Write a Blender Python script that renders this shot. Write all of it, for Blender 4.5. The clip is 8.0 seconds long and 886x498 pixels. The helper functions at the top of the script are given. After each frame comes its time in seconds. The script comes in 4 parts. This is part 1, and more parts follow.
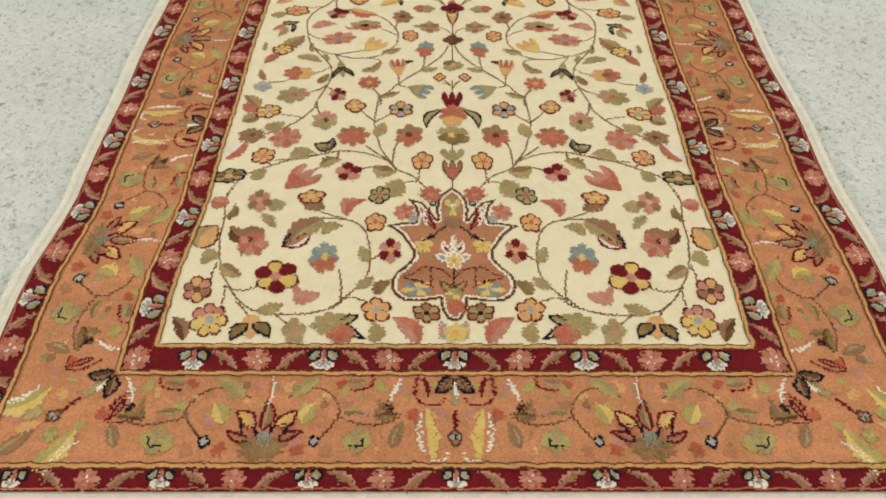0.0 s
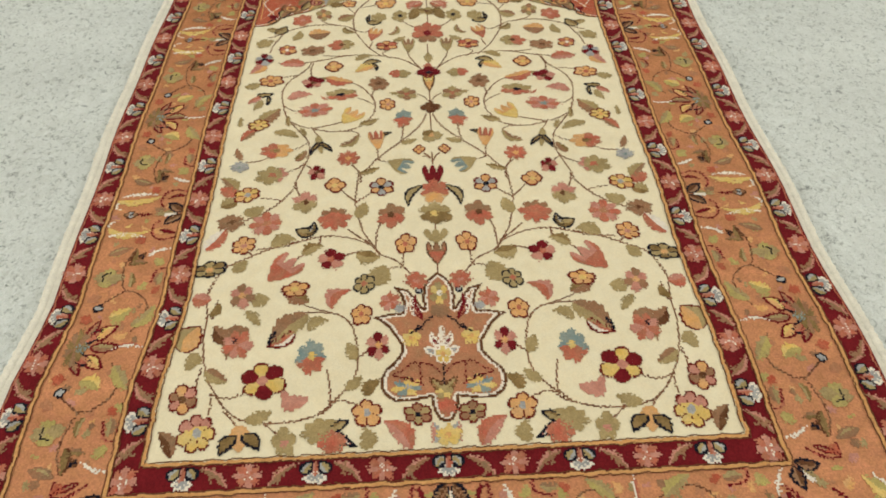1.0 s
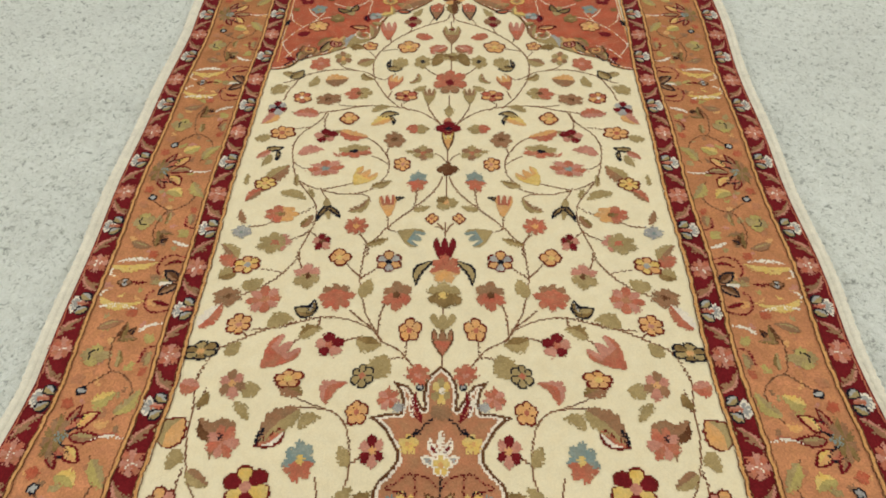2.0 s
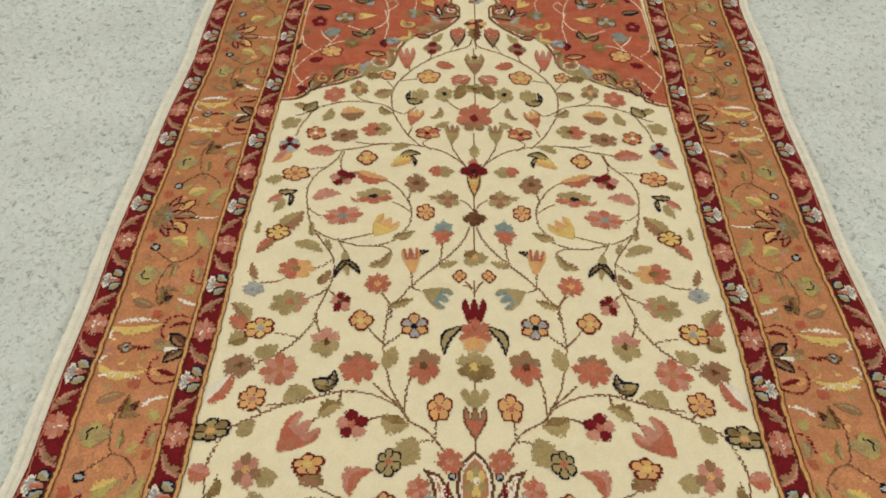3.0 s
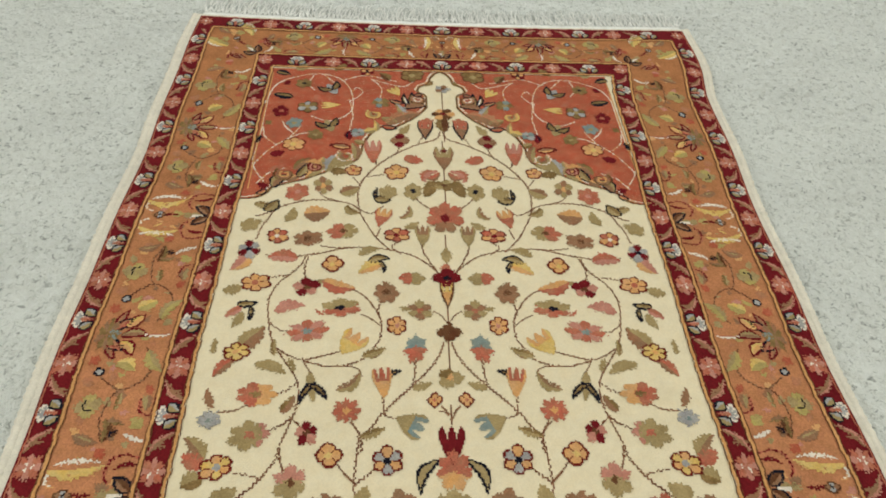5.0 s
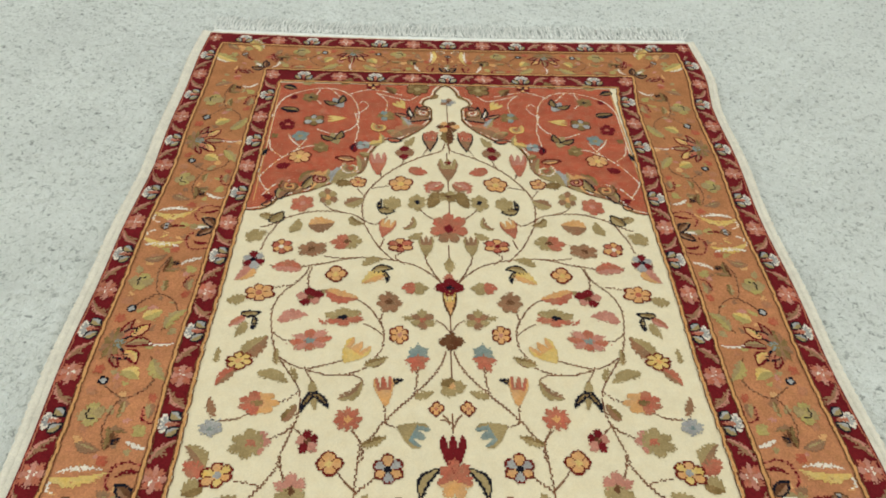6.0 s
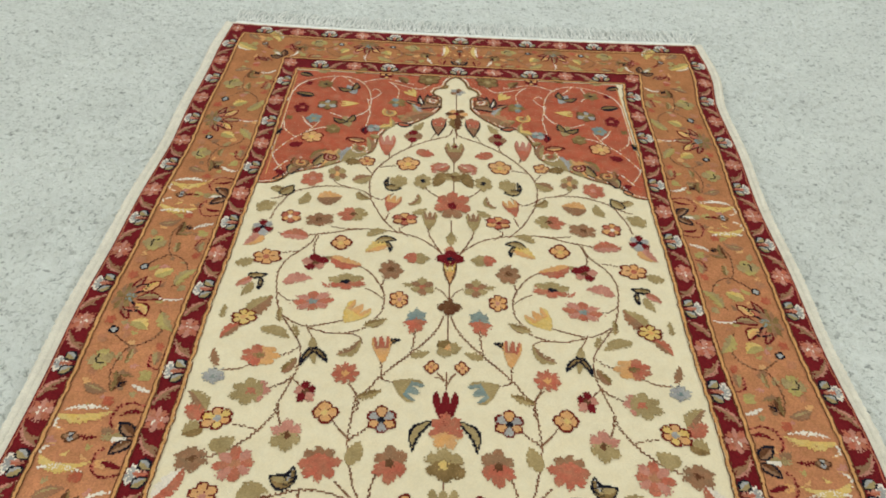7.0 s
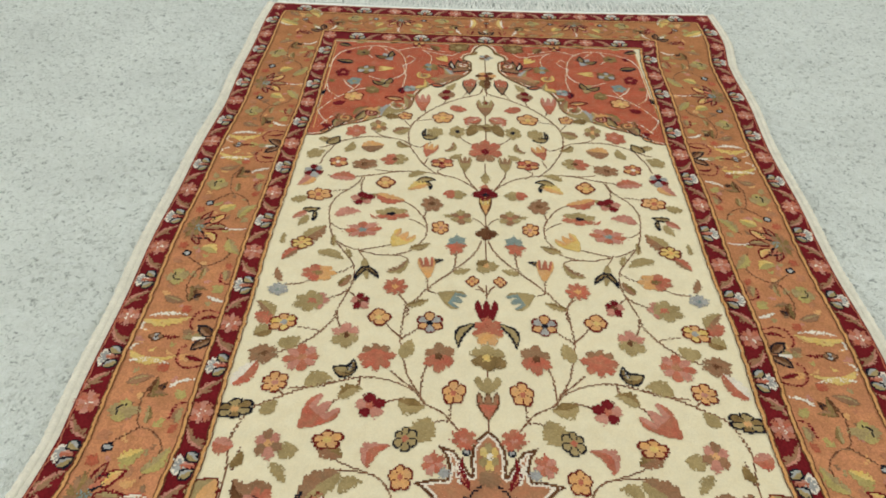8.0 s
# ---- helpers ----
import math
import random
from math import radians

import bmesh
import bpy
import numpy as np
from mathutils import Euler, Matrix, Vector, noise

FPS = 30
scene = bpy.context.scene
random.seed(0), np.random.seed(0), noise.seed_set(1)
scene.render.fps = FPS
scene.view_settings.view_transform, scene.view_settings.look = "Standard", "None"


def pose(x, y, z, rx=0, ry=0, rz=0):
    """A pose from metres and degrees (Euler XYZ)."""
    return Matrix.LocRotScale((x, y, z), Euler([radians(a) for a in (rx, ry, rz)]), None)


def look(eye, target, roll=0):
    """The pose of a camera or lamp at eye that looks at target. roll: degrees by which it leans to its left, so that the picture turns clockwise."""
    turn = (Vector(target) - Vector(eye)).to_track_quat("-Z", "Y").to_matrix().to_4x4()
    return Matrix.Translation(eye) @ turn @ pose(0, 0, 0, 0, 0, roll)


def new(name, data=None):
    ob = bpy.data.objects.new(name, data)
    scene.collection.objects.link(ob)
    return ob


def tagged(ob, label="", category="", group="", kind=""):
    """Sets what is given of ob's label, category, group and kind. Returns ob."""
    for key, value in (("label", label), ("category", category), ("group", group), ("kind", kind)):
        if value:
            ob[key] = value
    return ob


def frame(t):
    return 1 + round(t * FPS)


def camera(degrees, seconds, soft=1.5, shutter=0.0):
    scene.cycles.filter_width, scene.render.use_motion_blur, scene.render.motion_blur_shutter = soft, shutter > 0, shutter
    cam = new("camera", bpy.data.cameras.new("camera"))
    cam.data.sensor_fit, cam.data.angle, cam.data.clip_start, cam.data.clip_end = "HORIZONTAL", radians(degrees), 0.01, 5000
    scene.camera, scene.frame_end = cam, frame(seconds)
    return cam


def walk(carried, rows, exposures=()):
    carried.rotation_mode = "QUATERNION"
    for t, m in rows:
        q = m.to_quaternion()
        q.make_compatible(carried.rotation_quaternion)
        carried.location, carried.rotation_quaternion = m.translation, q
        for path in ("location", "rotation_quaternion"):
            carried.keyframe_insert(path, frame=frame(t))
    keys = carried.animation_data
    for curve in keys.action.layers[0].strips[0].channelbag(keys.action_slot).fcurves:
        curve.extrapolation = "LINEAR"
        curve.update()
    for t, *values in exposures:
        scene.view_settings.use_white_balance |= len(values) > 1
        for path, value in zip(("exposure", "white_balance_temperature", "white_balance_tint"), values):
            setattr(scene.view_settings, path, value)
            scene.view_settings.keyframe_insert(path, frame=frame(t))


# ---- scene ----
# The camera and its walk
cam = camera(62.77, 8.0, soft=1.75)
PATH = [
    (0, (-0.0336, -0.2700, 0.7893), (-0.0132, 0.7221, -0.3356), 1.13),
    (0.5, (-0.0406, -0.2212, 0.8069), (0.0007, 0.7294, -0.3527), 0.10),
    (1, (-0.0359, -0.1650, 0.8644), (0.0198, 0.8297, -0.2570), 0.08),
    (1.5, (-0.0135, -0.0880, 0.8941), (0.0226, 0.9231, -0.2133), -1.32),
    (1.7, (0.0110, -0.0535, 0.8968), (0.0111, 0.9481, -0.2198), -2.09),
    (2.8, (-0.0412, 0.1166, 0.9021), (-0.0353, 1.0809, -0.2468), 3.73),
    (3, (-0.0576, 0.1432, 0.9021), (-0.0473, 1.1074, -0.2469), 1.44),
    (3.5, (-0.1097, 0.1996, 0.8972), (-0.0094, 1.1887, -0.2260), 2.64),
    (4, (-0.1065, 0.2297, 0.9069), (-0.0027, 1.2387, -0.1982), 3.25),
    (4.5, (-0.0899, 0.2581, 0.9159), (0.0206, 1.2793, -0.1772), 4.28),
    (5.8, (-0.0802, 0.2780, 0.9170), (0.0006, 1.3344, -0.1448), 4.52),
    (6, (-0.0667, 0.2599, 0.9091), (0.0053, 1.3230, -0.1468), 3.32),
    (6.5, (-0.0574, 0.2139, 0.8836), (-0.0147, 1.3057, -0.1441), 2.38),
    (7, (-0.0380, 0.1663, 0.8727), (-0.0039, 1.2657, -0.1471), 3.66),
    (7.5, (-0.0436, 0.0779, 0.8730), (-0.0393, 1.1891, -0.1346), 3.02),
    (8, (-0.0736, -0.0216, 0.8460), (-0.0736, 1.0963, -0.1542), 1.71),
]
walk(cam, [(t, look(eye, target, roll)) for t, eye, target, roll in PATH], [(0, -0.09, 6800, 12), (1.5, -0.13, 6750, 11), (2.8, -0.18, 6850, 11), (3.5, -0.30, 6850, 11), (4.5, -0.29, 6800, 11), (5.8, -0.11, 6420, 9), (8, -0.14, 6400, 9)])

# World, daylight of the far window, fill from two added side windows
world = bpy.data.worlds.new("sky")
scene.world = world
world.use_nodes = True
sky = world.node_tree.nodes.new("ShaderNodeTexSky")
sky.sky_type, sky.sun_disc, sky.sun_elevation, sky.sun_rotation = "NISHITA", False, radians(40), radians(160)
world.node_tree.links.new(sky.outputs[0], world.node_tree.nodes["Background"].inputs[0])
world.node_tree.nodes["Background"].inputs[1].default_value = 0.12


def window_fill_light(name, m, wide, high, watts, colour):
    lamp = bpy.data.lights.new(name, "AREA")
    lamp.shape, lamp.size, lamp.size_y, lamp.energy, lamp.color = "RECTANGLE", wide, high, watts, colour
    new(name, lamp).matrix_world = m


window_fill_light("window_fill_light", look((0.1, 4.38, 1.35), (0.1, 0, 1.0)), 2.6, 1.7, 58, (0.93, 0.98, 1.0))
# The two side lamps are added fill that evens out the near end
window_fill_light("window_fill_light", look((-2.48, -0.1, 1.45), (2, -0.1, 1.0)), 2.0, 1.2, 33, (0.97, 1.0, 0.97))
window_fill_light("window_fill_light", look((2.68, -0.1, 1.45), (-2, -0.1, 1.0)), 2.0, 1.2, 33, (0.97, 1.0, 0.97))

# Materials
KNOT = 0.0022


def nodes_of(name, rough, sheen=0.0):
    ma = bpy.data.materials.new(name)
    ma.use_nodes = True
    tree = ma.node_tree
    bsdf = tree.nodes["Principled BSDF"]
    bsdf.inputs["Roughness"].default_value = rough
    bsdf.inputs["Specular IOR Level"].default_value = 0.06
    bsdf.inputs["Sheen Weight"].default_value = sheen
    bsdf.inputs["Sheen Roughness"].default_value = 0.6
    return ma, tree, bsdf


def link_noise(tree, scale, detail=2.0, vector=None):
    node = tree.nodes.new("ShaderNodeTexNoise")
    node.inputs["Scale"].default_value, node.inputs["Detail"].default_value = scale, detail
    if vector:
        tree.links.new(vector, node.inputs["Vector"])
    return node.outputs["Fac"]


def ranged(tree, value, lo, hi):
    node = tree.nodes.new("ShaderNodeMapRange")
    node.inputs["To Min"].default_value, node.inputs["To Max"].default_value = lo, hi
    tree.links.new(value, node.inputs["Value"])
    return node.outputs["Result"]


def times(tree, a, b):
    node = tree.nodes.new("ShaderNodeMath")
    node.operation = "MULTIPLY"
    tree.links.new(a, node.inputs[0])
    tree.links.new(b, node.inputs[1])
    return node.outputs[0]


def wool(name, colour, spread=0.16, other=None, far_sheen=None):
    """Knotted wool: each knot a shade of its own, bands of uneven dye across, and soft pile relief."""
    ma, tree, bsdf = nodes_of(name, 0.95)
    place = tree.nodes.new("ShaderNodeNewGeometry").outputs["Position"]
    grid = tree.nodes.new("ShaderNodeVectorMath")
    grid.operation = "SNAP"
    grid.inputs[1].default_value = (KNOT, KNOT, 1.0)
    tree.links.new(place, grid.inputs[0])
    knot = tree.nodes.new("ShaderNodeTexWhiteNoise")
    tree.links.new(grid.outputs[0], knot.inputs["Vector"])
    stretch = tree.nodes.new("ShaderNodeVectorMath")
    stretch.operation = "MULTIPLY"
    stretch.inputs[1].default_value = (3.0, 22.0, 1.0)
    tree.links.new(place, stretch.inputs[0])
    band = ranged(tree, link_noise(tree, 1.0, 3.0, stretch.outputs[0]), 1 - spread * 1.2, 1 + spread * 1.2)
    cloud = ranged(tree, link_noise(tree, 38.0, 3.0, place), 1 - spread * 1.3, 1 + spread * 1.3)
    grain = ranged(tree, knot.outputs["Value"], 1 - spread * 0.7, 1 + spread * 0.7)
    shade = times(tree, times(tree, band, cloud), grain)
    mix = tree.nodes.new("ShaderNodeMix")
    mix.data_type, mix.blend_type = "RGBA", "MULTIPLY"
    mix.inputs["Factor"].default_value = 1.0
    base = tree.nodes.new("ShaderNodeMix")
    base.data_type = "RGBA"
    base.inputs["A"].default_value = (*colour, 1)
    base.inputs["B"].default_value = (*(other or [min(1, c * 1.12) for c in colour]), 1)
    tree.links.new(ranged(tree, link_noise(tree, 60.0, 2.0, place), -0.6, 1.6), base.inputs["Factor"])
    tone = base.outputs["Result"]
    if far_sheen:  # pile sheen towards the far end, put into the colour
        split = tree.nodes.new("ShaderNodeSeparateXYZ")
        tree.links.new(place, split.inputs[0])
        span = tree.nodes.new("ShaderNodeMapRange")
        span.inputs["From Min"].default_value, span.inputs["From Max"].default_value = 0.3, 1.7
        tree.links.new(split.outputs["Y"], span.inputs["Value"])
        far_mix = tree.nodes.new("ShaderNodeMix")
        far_mix.data_type = "RGBA"
        far_mix.inputs["B"].default_value = (*far_sheen, 1)
        tree.links.new(span.outputs["Result"], far_mix.inputs["Factor"])
        tree.links.new(tone, far_mix.inputs["A"])
        tone = far_mix.outputs["Result"]
    tree.links.new(tone, mix.inputs["A"])
    tree.links.new(shade, mix.inputs["B"])
    tree.links.new(mix.outputs["Result"], bsdf.inputs["Base Color"])
    bump = tree.nodes.new("ShaderNodeBump")
    bump.inputs["Strength"].default_value, bump.inputs["Distance"].default_value = 0.35, 0.0012
    tree.links.new(link_noise(tree, 420.0, 2.0, place), bump.inputs["Height"])
    tree.links.new(bump.outputs[0], bsdf.inputs["Normal"])
    return ma


WOOL = {
    "I": wool("ivory_wool", (0.83, 0.72, 0.505), 0.045, (0.81, 0.68, 0.45)),
    "R": wool("maroon_wool", (0.155, 0.011, 0.014), 0.2),
    "P": wool("brick_pink_wool", (0.52, 0.125, 0.075), 0.2, (0.43, 0.175, 0.10)),
    "E": wool("dusty_pink_wool", (0.56, 0.26, 0.19), 0.15, (0.50, 0.20, 0.14)),
    "O": wool("apricot_wool", (0.70, 0.35, 0.12), 0.12, (0.64, 0.36, 0.17)),
    "Y": wool("gold_wool", (0.70, 0.44, 0.11), 0.12, (0.68, 0.50, 0.20)),
    "G": wool("olive_wool", (0.19, 0.115, 0.04), 0.22, (0.31, 0.195, 0.08)),
    "L": wool("sage_wool", (0.36, 0.255, 0.11), 0.18, (0.40, 0.295, 0.14)),
    "V": wool("lime_wool", (0.44, 0.35, 0.11), 0.15, (0.44, 0.33, 0.13)),
    "T": wool("taupe_wool", (0.34, 0.155, 0.08), 0.17, (0.28, 0.165, 0.09)),
    "B": wool("teal_wool", (0.17, 0.24, 0.24), 0.16, (0.28, 0.30, 0.25)),
    "M": wool("grey_blue_wool", (0.33, 0.31, 0.30), 0.18, (0.42, 0.40, 0.36)),
    "Z": wool("dark_red_wool", (0.15, 0.018, 0.013), 0.2),
    "K": wool("blue_black_wool", (0.012, 0.011, 0.018)),
    "W": wool("white_wool", (0.76, 0.66, 0.54), 0.12),
    "S": wool("salmon_wool", (0.49, 0.19, 0.098), 0.16, (0.42, 0.205, 0.105)),
    "N": wool("brown_wool", (0.115, 0.036, 0.016), 0.2, (0.16, 0.075, 0.033)),
    # Its third colour imitates the browner sheen of the border's far end
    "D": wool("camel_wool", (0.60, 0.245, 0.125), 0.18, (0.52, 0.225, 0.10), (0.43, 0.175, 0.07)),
    "Q": wool("rust_wool", (0.47, 0.094, 0.048), 0.18, (0.44, 0.135, 0.072)),
    "X": wool("vine_wool", (0.15, 0.05, 0.028), 0.2, (0.21, 0.09, 0.045)),
    "H": wool("pale_gold_wool", (0.67, 0.35, 0.14), 0.12, (0.64, 0.31, 0.11)),
    "F": wool("white_fringe_cotton", (0.84, 0.83, 0.77), 0.06),
    "C": wool("cream_cotton", (0.74, 0.68, 0.56), 0.08),
}


def plain(name, colour, rough, scale, spread):
    ma, tree, bsdf = nodes_of(name, rough)
    place = tree.nodes.new("ShaderNodeNewGeometry").outputs["Position"]
    ramp = tree.nodes.new("ShaderNodeMix")
    ramp.data_type = "RGBA"
    ramp.inputs["A"].default_value = (*[c * (1 - spread) for c in colour], 1)
    ramp.inputs["B"].default_value = (*[min(1, c * (1 + spread)) for c in colour], 1)
    tree.links.new(link_noise(tree, scale, 4.0, place), ramp.inputs["Factor"])
    tree.links.new(ramp.outputs["Result"], bsdf.inputs["Base Color"])
    return ma


def carpet_material():
    """Pale twisted pile: fine light and dark flecks, brushed patches."""
    ma, tree, bsdf = nodes_of("pale_grey_carpet", 0.95, 0.1)
    place = tree.nodes.new("ShaderNodeNewGeometry").outputs["Position"]
    fleck = tree.nodes.new("ShaderNodeTexNoise")
    fleck.inputs["Scale"].default_value, fleck.inputs["Detail"].default_value, fleck.inputs["Distortion"].default_value = 95, 3, 1.2
    tree.links.new(place, fleck.inputs["Vector"])
    ramp = tree.nodes.new("ShaderNodeValToRGB")
    ramp.color_ramp.elements[0].position, ramp.color_ramp.elements[0].color = 0.265, (0.31, 0.32, 0.29, 1)
    ramp.color_ramp.elements[1].position, ramp.color_ramp.elements[1].color = 0.44, (0.70, 0.71, 0.65, 1)
    tip = ramp.color_ramp.elements.new(0.75)
    tip.color = (0.78, 0.79, 0.74, 1)
    tree.links.new(fleck.outputs["Fac"], ramp.inputs["Fac"])
    mix = tree.nodes.new("ShaderNodeMix")
    mix.data_type, mix.blend_type = "RGBA", "MULTIPLY"
    mix.inputs["Factor"].default_value = 1.0
    tree.links.new(ramp.outputs["Color"], mix.inputs["A"])
    tree.links.new(ranged(tree, link_noise(tree, 5.0, 4.0, place), 0.83, 1.12), mix.inputs["B"])
    tree.links.new(mix.outputs["Result"], bsdf.inputs["Base Color"])
    bump = tree.nodes.new("ShaderNodeBump")
    bump.inputs["Strength"].default_value, bump.inputs["Distance"].default_value = 0.9, 0.004
    tree.links.new(link_noise(tree, 260.0, 3.0, place), bump.inputs["Height"])
    tree.links.new(bump.outputs[0], bsdf.inputs["Normal"])
    return ma


CARPET = carpet_material()
PAINT = plain("white_wall_paint", (0.78, 0.78, 0.75), 0.8, 3.0, 0.03)
TRIM = plain("white_trim_paint", (0.8, 0.8, 0.78), 0.5, 6.0, 0.02)
GLASS = bpy.data.materials.new("window_glass")
GLASS.use_nodes = True
GLASS.node_tree.nodes["Principled BSDF"].inputs["Transmission Weight"].default_value = 1.0
GLASS.node_tree.nodes["Principled BSDF"].inputs["Roughness"].default_value = 0.0

# The room's shell
FLOOR = -0.012  # the carpet's tips; the rug's pile tips are at 0
X0, X1, Y0, Y1, TOP = -2.5, 2.7, -2.4, 4.4, 2.45


def boxes(name, spans, material, parent=None):
    """One mesh of axis-aligned blocks, each (x0, x1, y0, y1, z0, z1)."""
    bm = bmesh.new()
    for x0, x1, y0, y1, z0, z1 in spans:
        m = Matrix.LocRotScale(((x0 + x1) / 2, (y0 + y1) / 2, (z0 + z1) / 2), None, (x1 - x0, y1 - y0, z1 - z0))
        bmesh.ops.create_cube(bm, size=1, matrix=m)
    me = bpy.data.meshes.new(name)
    bm.to_mesh(me)
    bm.free()
    me.materials.append(material)
    ob = new(name, me)
    ob.parent = parent
    return ob


def wall_with_window(name, window, axis, at, thick, a0, a1, w0, w1, z0, z1):
    """A wall across one axis, with one opening through it, its frame and panes."""
    def turned(s):
        return s if axis == "y" else (s[2], s[3], s[0], s[1], s[4], s[5])
    d0, d1 = sorted((at, at + thick))
    spans = [(a0, w0, d0, d1, -0.05, TOP), (w1, a1, d0, d1, -0.05, TOP), (w0, w1, d0, d1, -0.05, z0), (w0, w1, d0, d1, z1, TOP)]
    tagged(boxes(name, [turned(s) for s in spans], PAINT), "plain white painted wall with a window opening", "wall", kind="structure")
    holder = tagged(new(window), "unseen white framed window in the painted wall", "window", kind="structure")
    mid, f0, f1 = (w0 + w1) / 2, d0 + 0.05, d0 + 0.1
    frame_spans = [(w0, w0 + 0.05, f0, f1, z0, z1), (w1 - 0.05, w1, f0, f1, z0, z1), (mid - 0.03, mid + 0.03, f0, f1, z0, z1),
                   (w0, w1, f0 + 0.003, f1 - 0.003, z0, z0 + 0.05), (w0, w1, f0 + 0.003, f1 - 0.003, z1 - 0.05, z1)]
    boxes("window_frame", [turned(s) for s in frame_spans], TRIM, holder)
    for p0, p1 in ((w0 + 0.05, mid - 0.03), (mid + 0.03, w1 - 0.05)):
        pane = boxes("pane", [turned((p0, p1, d0 + 0.07, d0 + 0.076, z0 + 0.05, z1 - 0.05))], GLASS, holder)
        pane.visible_shadow = False


wall_with_window("wall_north", "window_1", "y", Y1, 0.15, X0 - 0.15, X1 + 0.15, -1.3, 1.5, 0.45, 2.25)
# West and east windows are made up to hold the fill lamps
wall_with_window("wall_west", "added_window_west", "x", X0, -0.15, Y0, Y1, -1.15, 0.95, 0.8, 2.1)
wall_with_window("wall_east", "added_window_east", "x", X1, 0.15, Y0, Y1, -1.15, 0.95, 0.8, 2.1)
tagged(boxes("wall_south", [(X0 - 0.15, X1 + 0.15, Y0 - 0.15, Y0, -0.05, TOP)], PAINT), "plain white painted wall", "wall", kind="structure")
tagged(boxes("ceiling", [(X0 - 0.15, X1 + 0.15, Y0 - 0.15, Y1 + 0.15, TOP, TOP + 0.1)], PAINT), "plain white painted ceiling", "ceiling", kind="structure")
tagged(boxes("floor", [(X0, X1, Y0, Y1, -0.06, FLOOR - 0.006)], CARPET), "pale grey fitted carpet covering the whole floor", "carpet", kind="structure")


def sheet(name, verts, faces, mats, index, parent=None, at=(0, 0, 0)):
    """A mesh object from arrays of corners and of quads, with a material index for each quad."""
    me = bpy.data.meshes.new(name)
    verts, faces = np.asarray(verts, np.float32), np.asarray(faces, np.int32)
    me.vertices.add(len(verts))
    me.vertices.foreach_set("co", verts.ravel())
    me.loops.add(faces.size)
    me.loops.foreach_set("vertex_index", faces.ravel())
    me.polygons.add(len(faces))
    me.polygons.foreach_set("loop_start", np.arange(0, faces.size, 4, dtype=np.int32))
    me.polygons.foreach_set("loop_total", np.full(len(faces), 4, np.int32))
    for ma in mats:
        me.materials.append(ma)
    if index is not None:
        me.polygons.foreach_set("material_index", np.asarray(index, np.int32))
    me.update(calc_edges=True)
    ob = new(name, me)
    ob.parent, ob.location = parent, at
    return ob


def carpet_pile():
    """The tufted surface of the carpet round the rug: rough clumps of twisted yarn."""
    step = 0.0042
    xs, ys = np.arange(-1.75, 1.85, step), np.arange(-0.1, 2.75, step)
    gx, gy = np.meshgrid(xs, ys)
    rng = np.random.default_rng(4)
    h = rng.random(gx.shape)
    for _ in range(1):
        h = (h + np.roll(h, 1, 0) + np.roll(h, 1, 1) + np.roll(h, -1, 0) + np.roll(h, -1, 1)) / 5
    h = (h - h.mean()) / h.std()
    broad = rng.random((gx.shape[0] // 6 + 2, gx.shape[1] // 6 + 2))
    broad = np.kron(broad, np.ones((6, 6)))[: gx.shape[0], : gx.shape[1]]
    for _ in range(4):
        broad = (broad + np.roll(broad, 2, 0) + np.roll(broad, 2, 1) + np.roll(broad, -2, 0) + np.roll(broad, -2, 1)) / 5
    z = FLOOR + 0.0011 * h.clip(-2.2, 1.6) + 0.006 * (broad - 0.5)
    rim = np.minimum.reduce([gx - xs[0], xs[-1] - gx, gy - ys[0], ys[-1] - gy])
    z = np.where(rim < 0.03, FLOOR - 0.008, z)
    verts = np.stack([gx + 0.0012 * rng.standard_normal(gx.shape), gy + 0.0012 * rng.standard_normal(gx.shape), z], -1).reshape(-1, 3)
    n = np.arange(gx.size).reshape(gx.shape)
    quads = np.stack([n[:-1, :-1], n[:-1, 1:], n[1:, 1:], n[1:, :-1]], -1)
    cx, cy = gx[:-1, :-1], gy[:-1, :-1]
    quads = quads[~((abs(cx - 0.01) < 0.53) & (cy > 0.15) & (cy < 1.82))]
    tagged(sheet("carpet_pile", verts, quads, [CARPET], None), "pale grey twisted carpet pile with fine dark flecks", "carpet", kind="stuff")


carpet_pile()

# The rug: ideal places (u, v), drawn out as the hand-knotted rug lies
RNG = np.random.default_rng(11)
FIELD_U, INNER_U, MAIN_U, EDGE_U = 0.388, 0.428, 0.556, 0.598
V_EDGE, V_MAIN, V_INNER, V_FIELD = 0.064, 0.094, 0.217, 0.257
T_FIELD, T_INNER, T_MAIN, T_EDGE = 1.711, 1.760, 1.866, 1.914


def warp(u, v):
    """The rug leans and widens a little to one side, and its sides waver."""
    side = abs(u) / 0.6
    waver = 0.0012 * math.sin(8.3 * v + (1.0 if u > 0 else 2.6)) + 0.0015 * math.sin(21 * v + (0.5 if u > 0 else 4.0))
    waist = math.sin(math.pi * min(1, max(0, (v - 0.27) / 1.55)))
    if u > 0:  # pulled in and out as it lies, and wider at its far corner
        waver += 0.0038 * math.sin(2 * math.pi * (v - 1.34) / 0.33) + 0.010 * min(1, max(0, (v - 1.64) / 0.1)) - 0.011 * waist
    else:
        waver += 0.016 * min(1, max(0, (v - 0.38) / 0.14), max(0, (1.8 - v) / 0.4)) - 0.012 * waist
    return -0.0064 + 0.0091 * v * v + u + 0.011 * (u / 0.6) ** 2 + side * waver, v + 0.014 * side**2 * max(0, (v - 1.5) / 0.4)


rug = tagged(new("rug"), "ivory floral prayer rug with rust border on pale carpet", "rug")


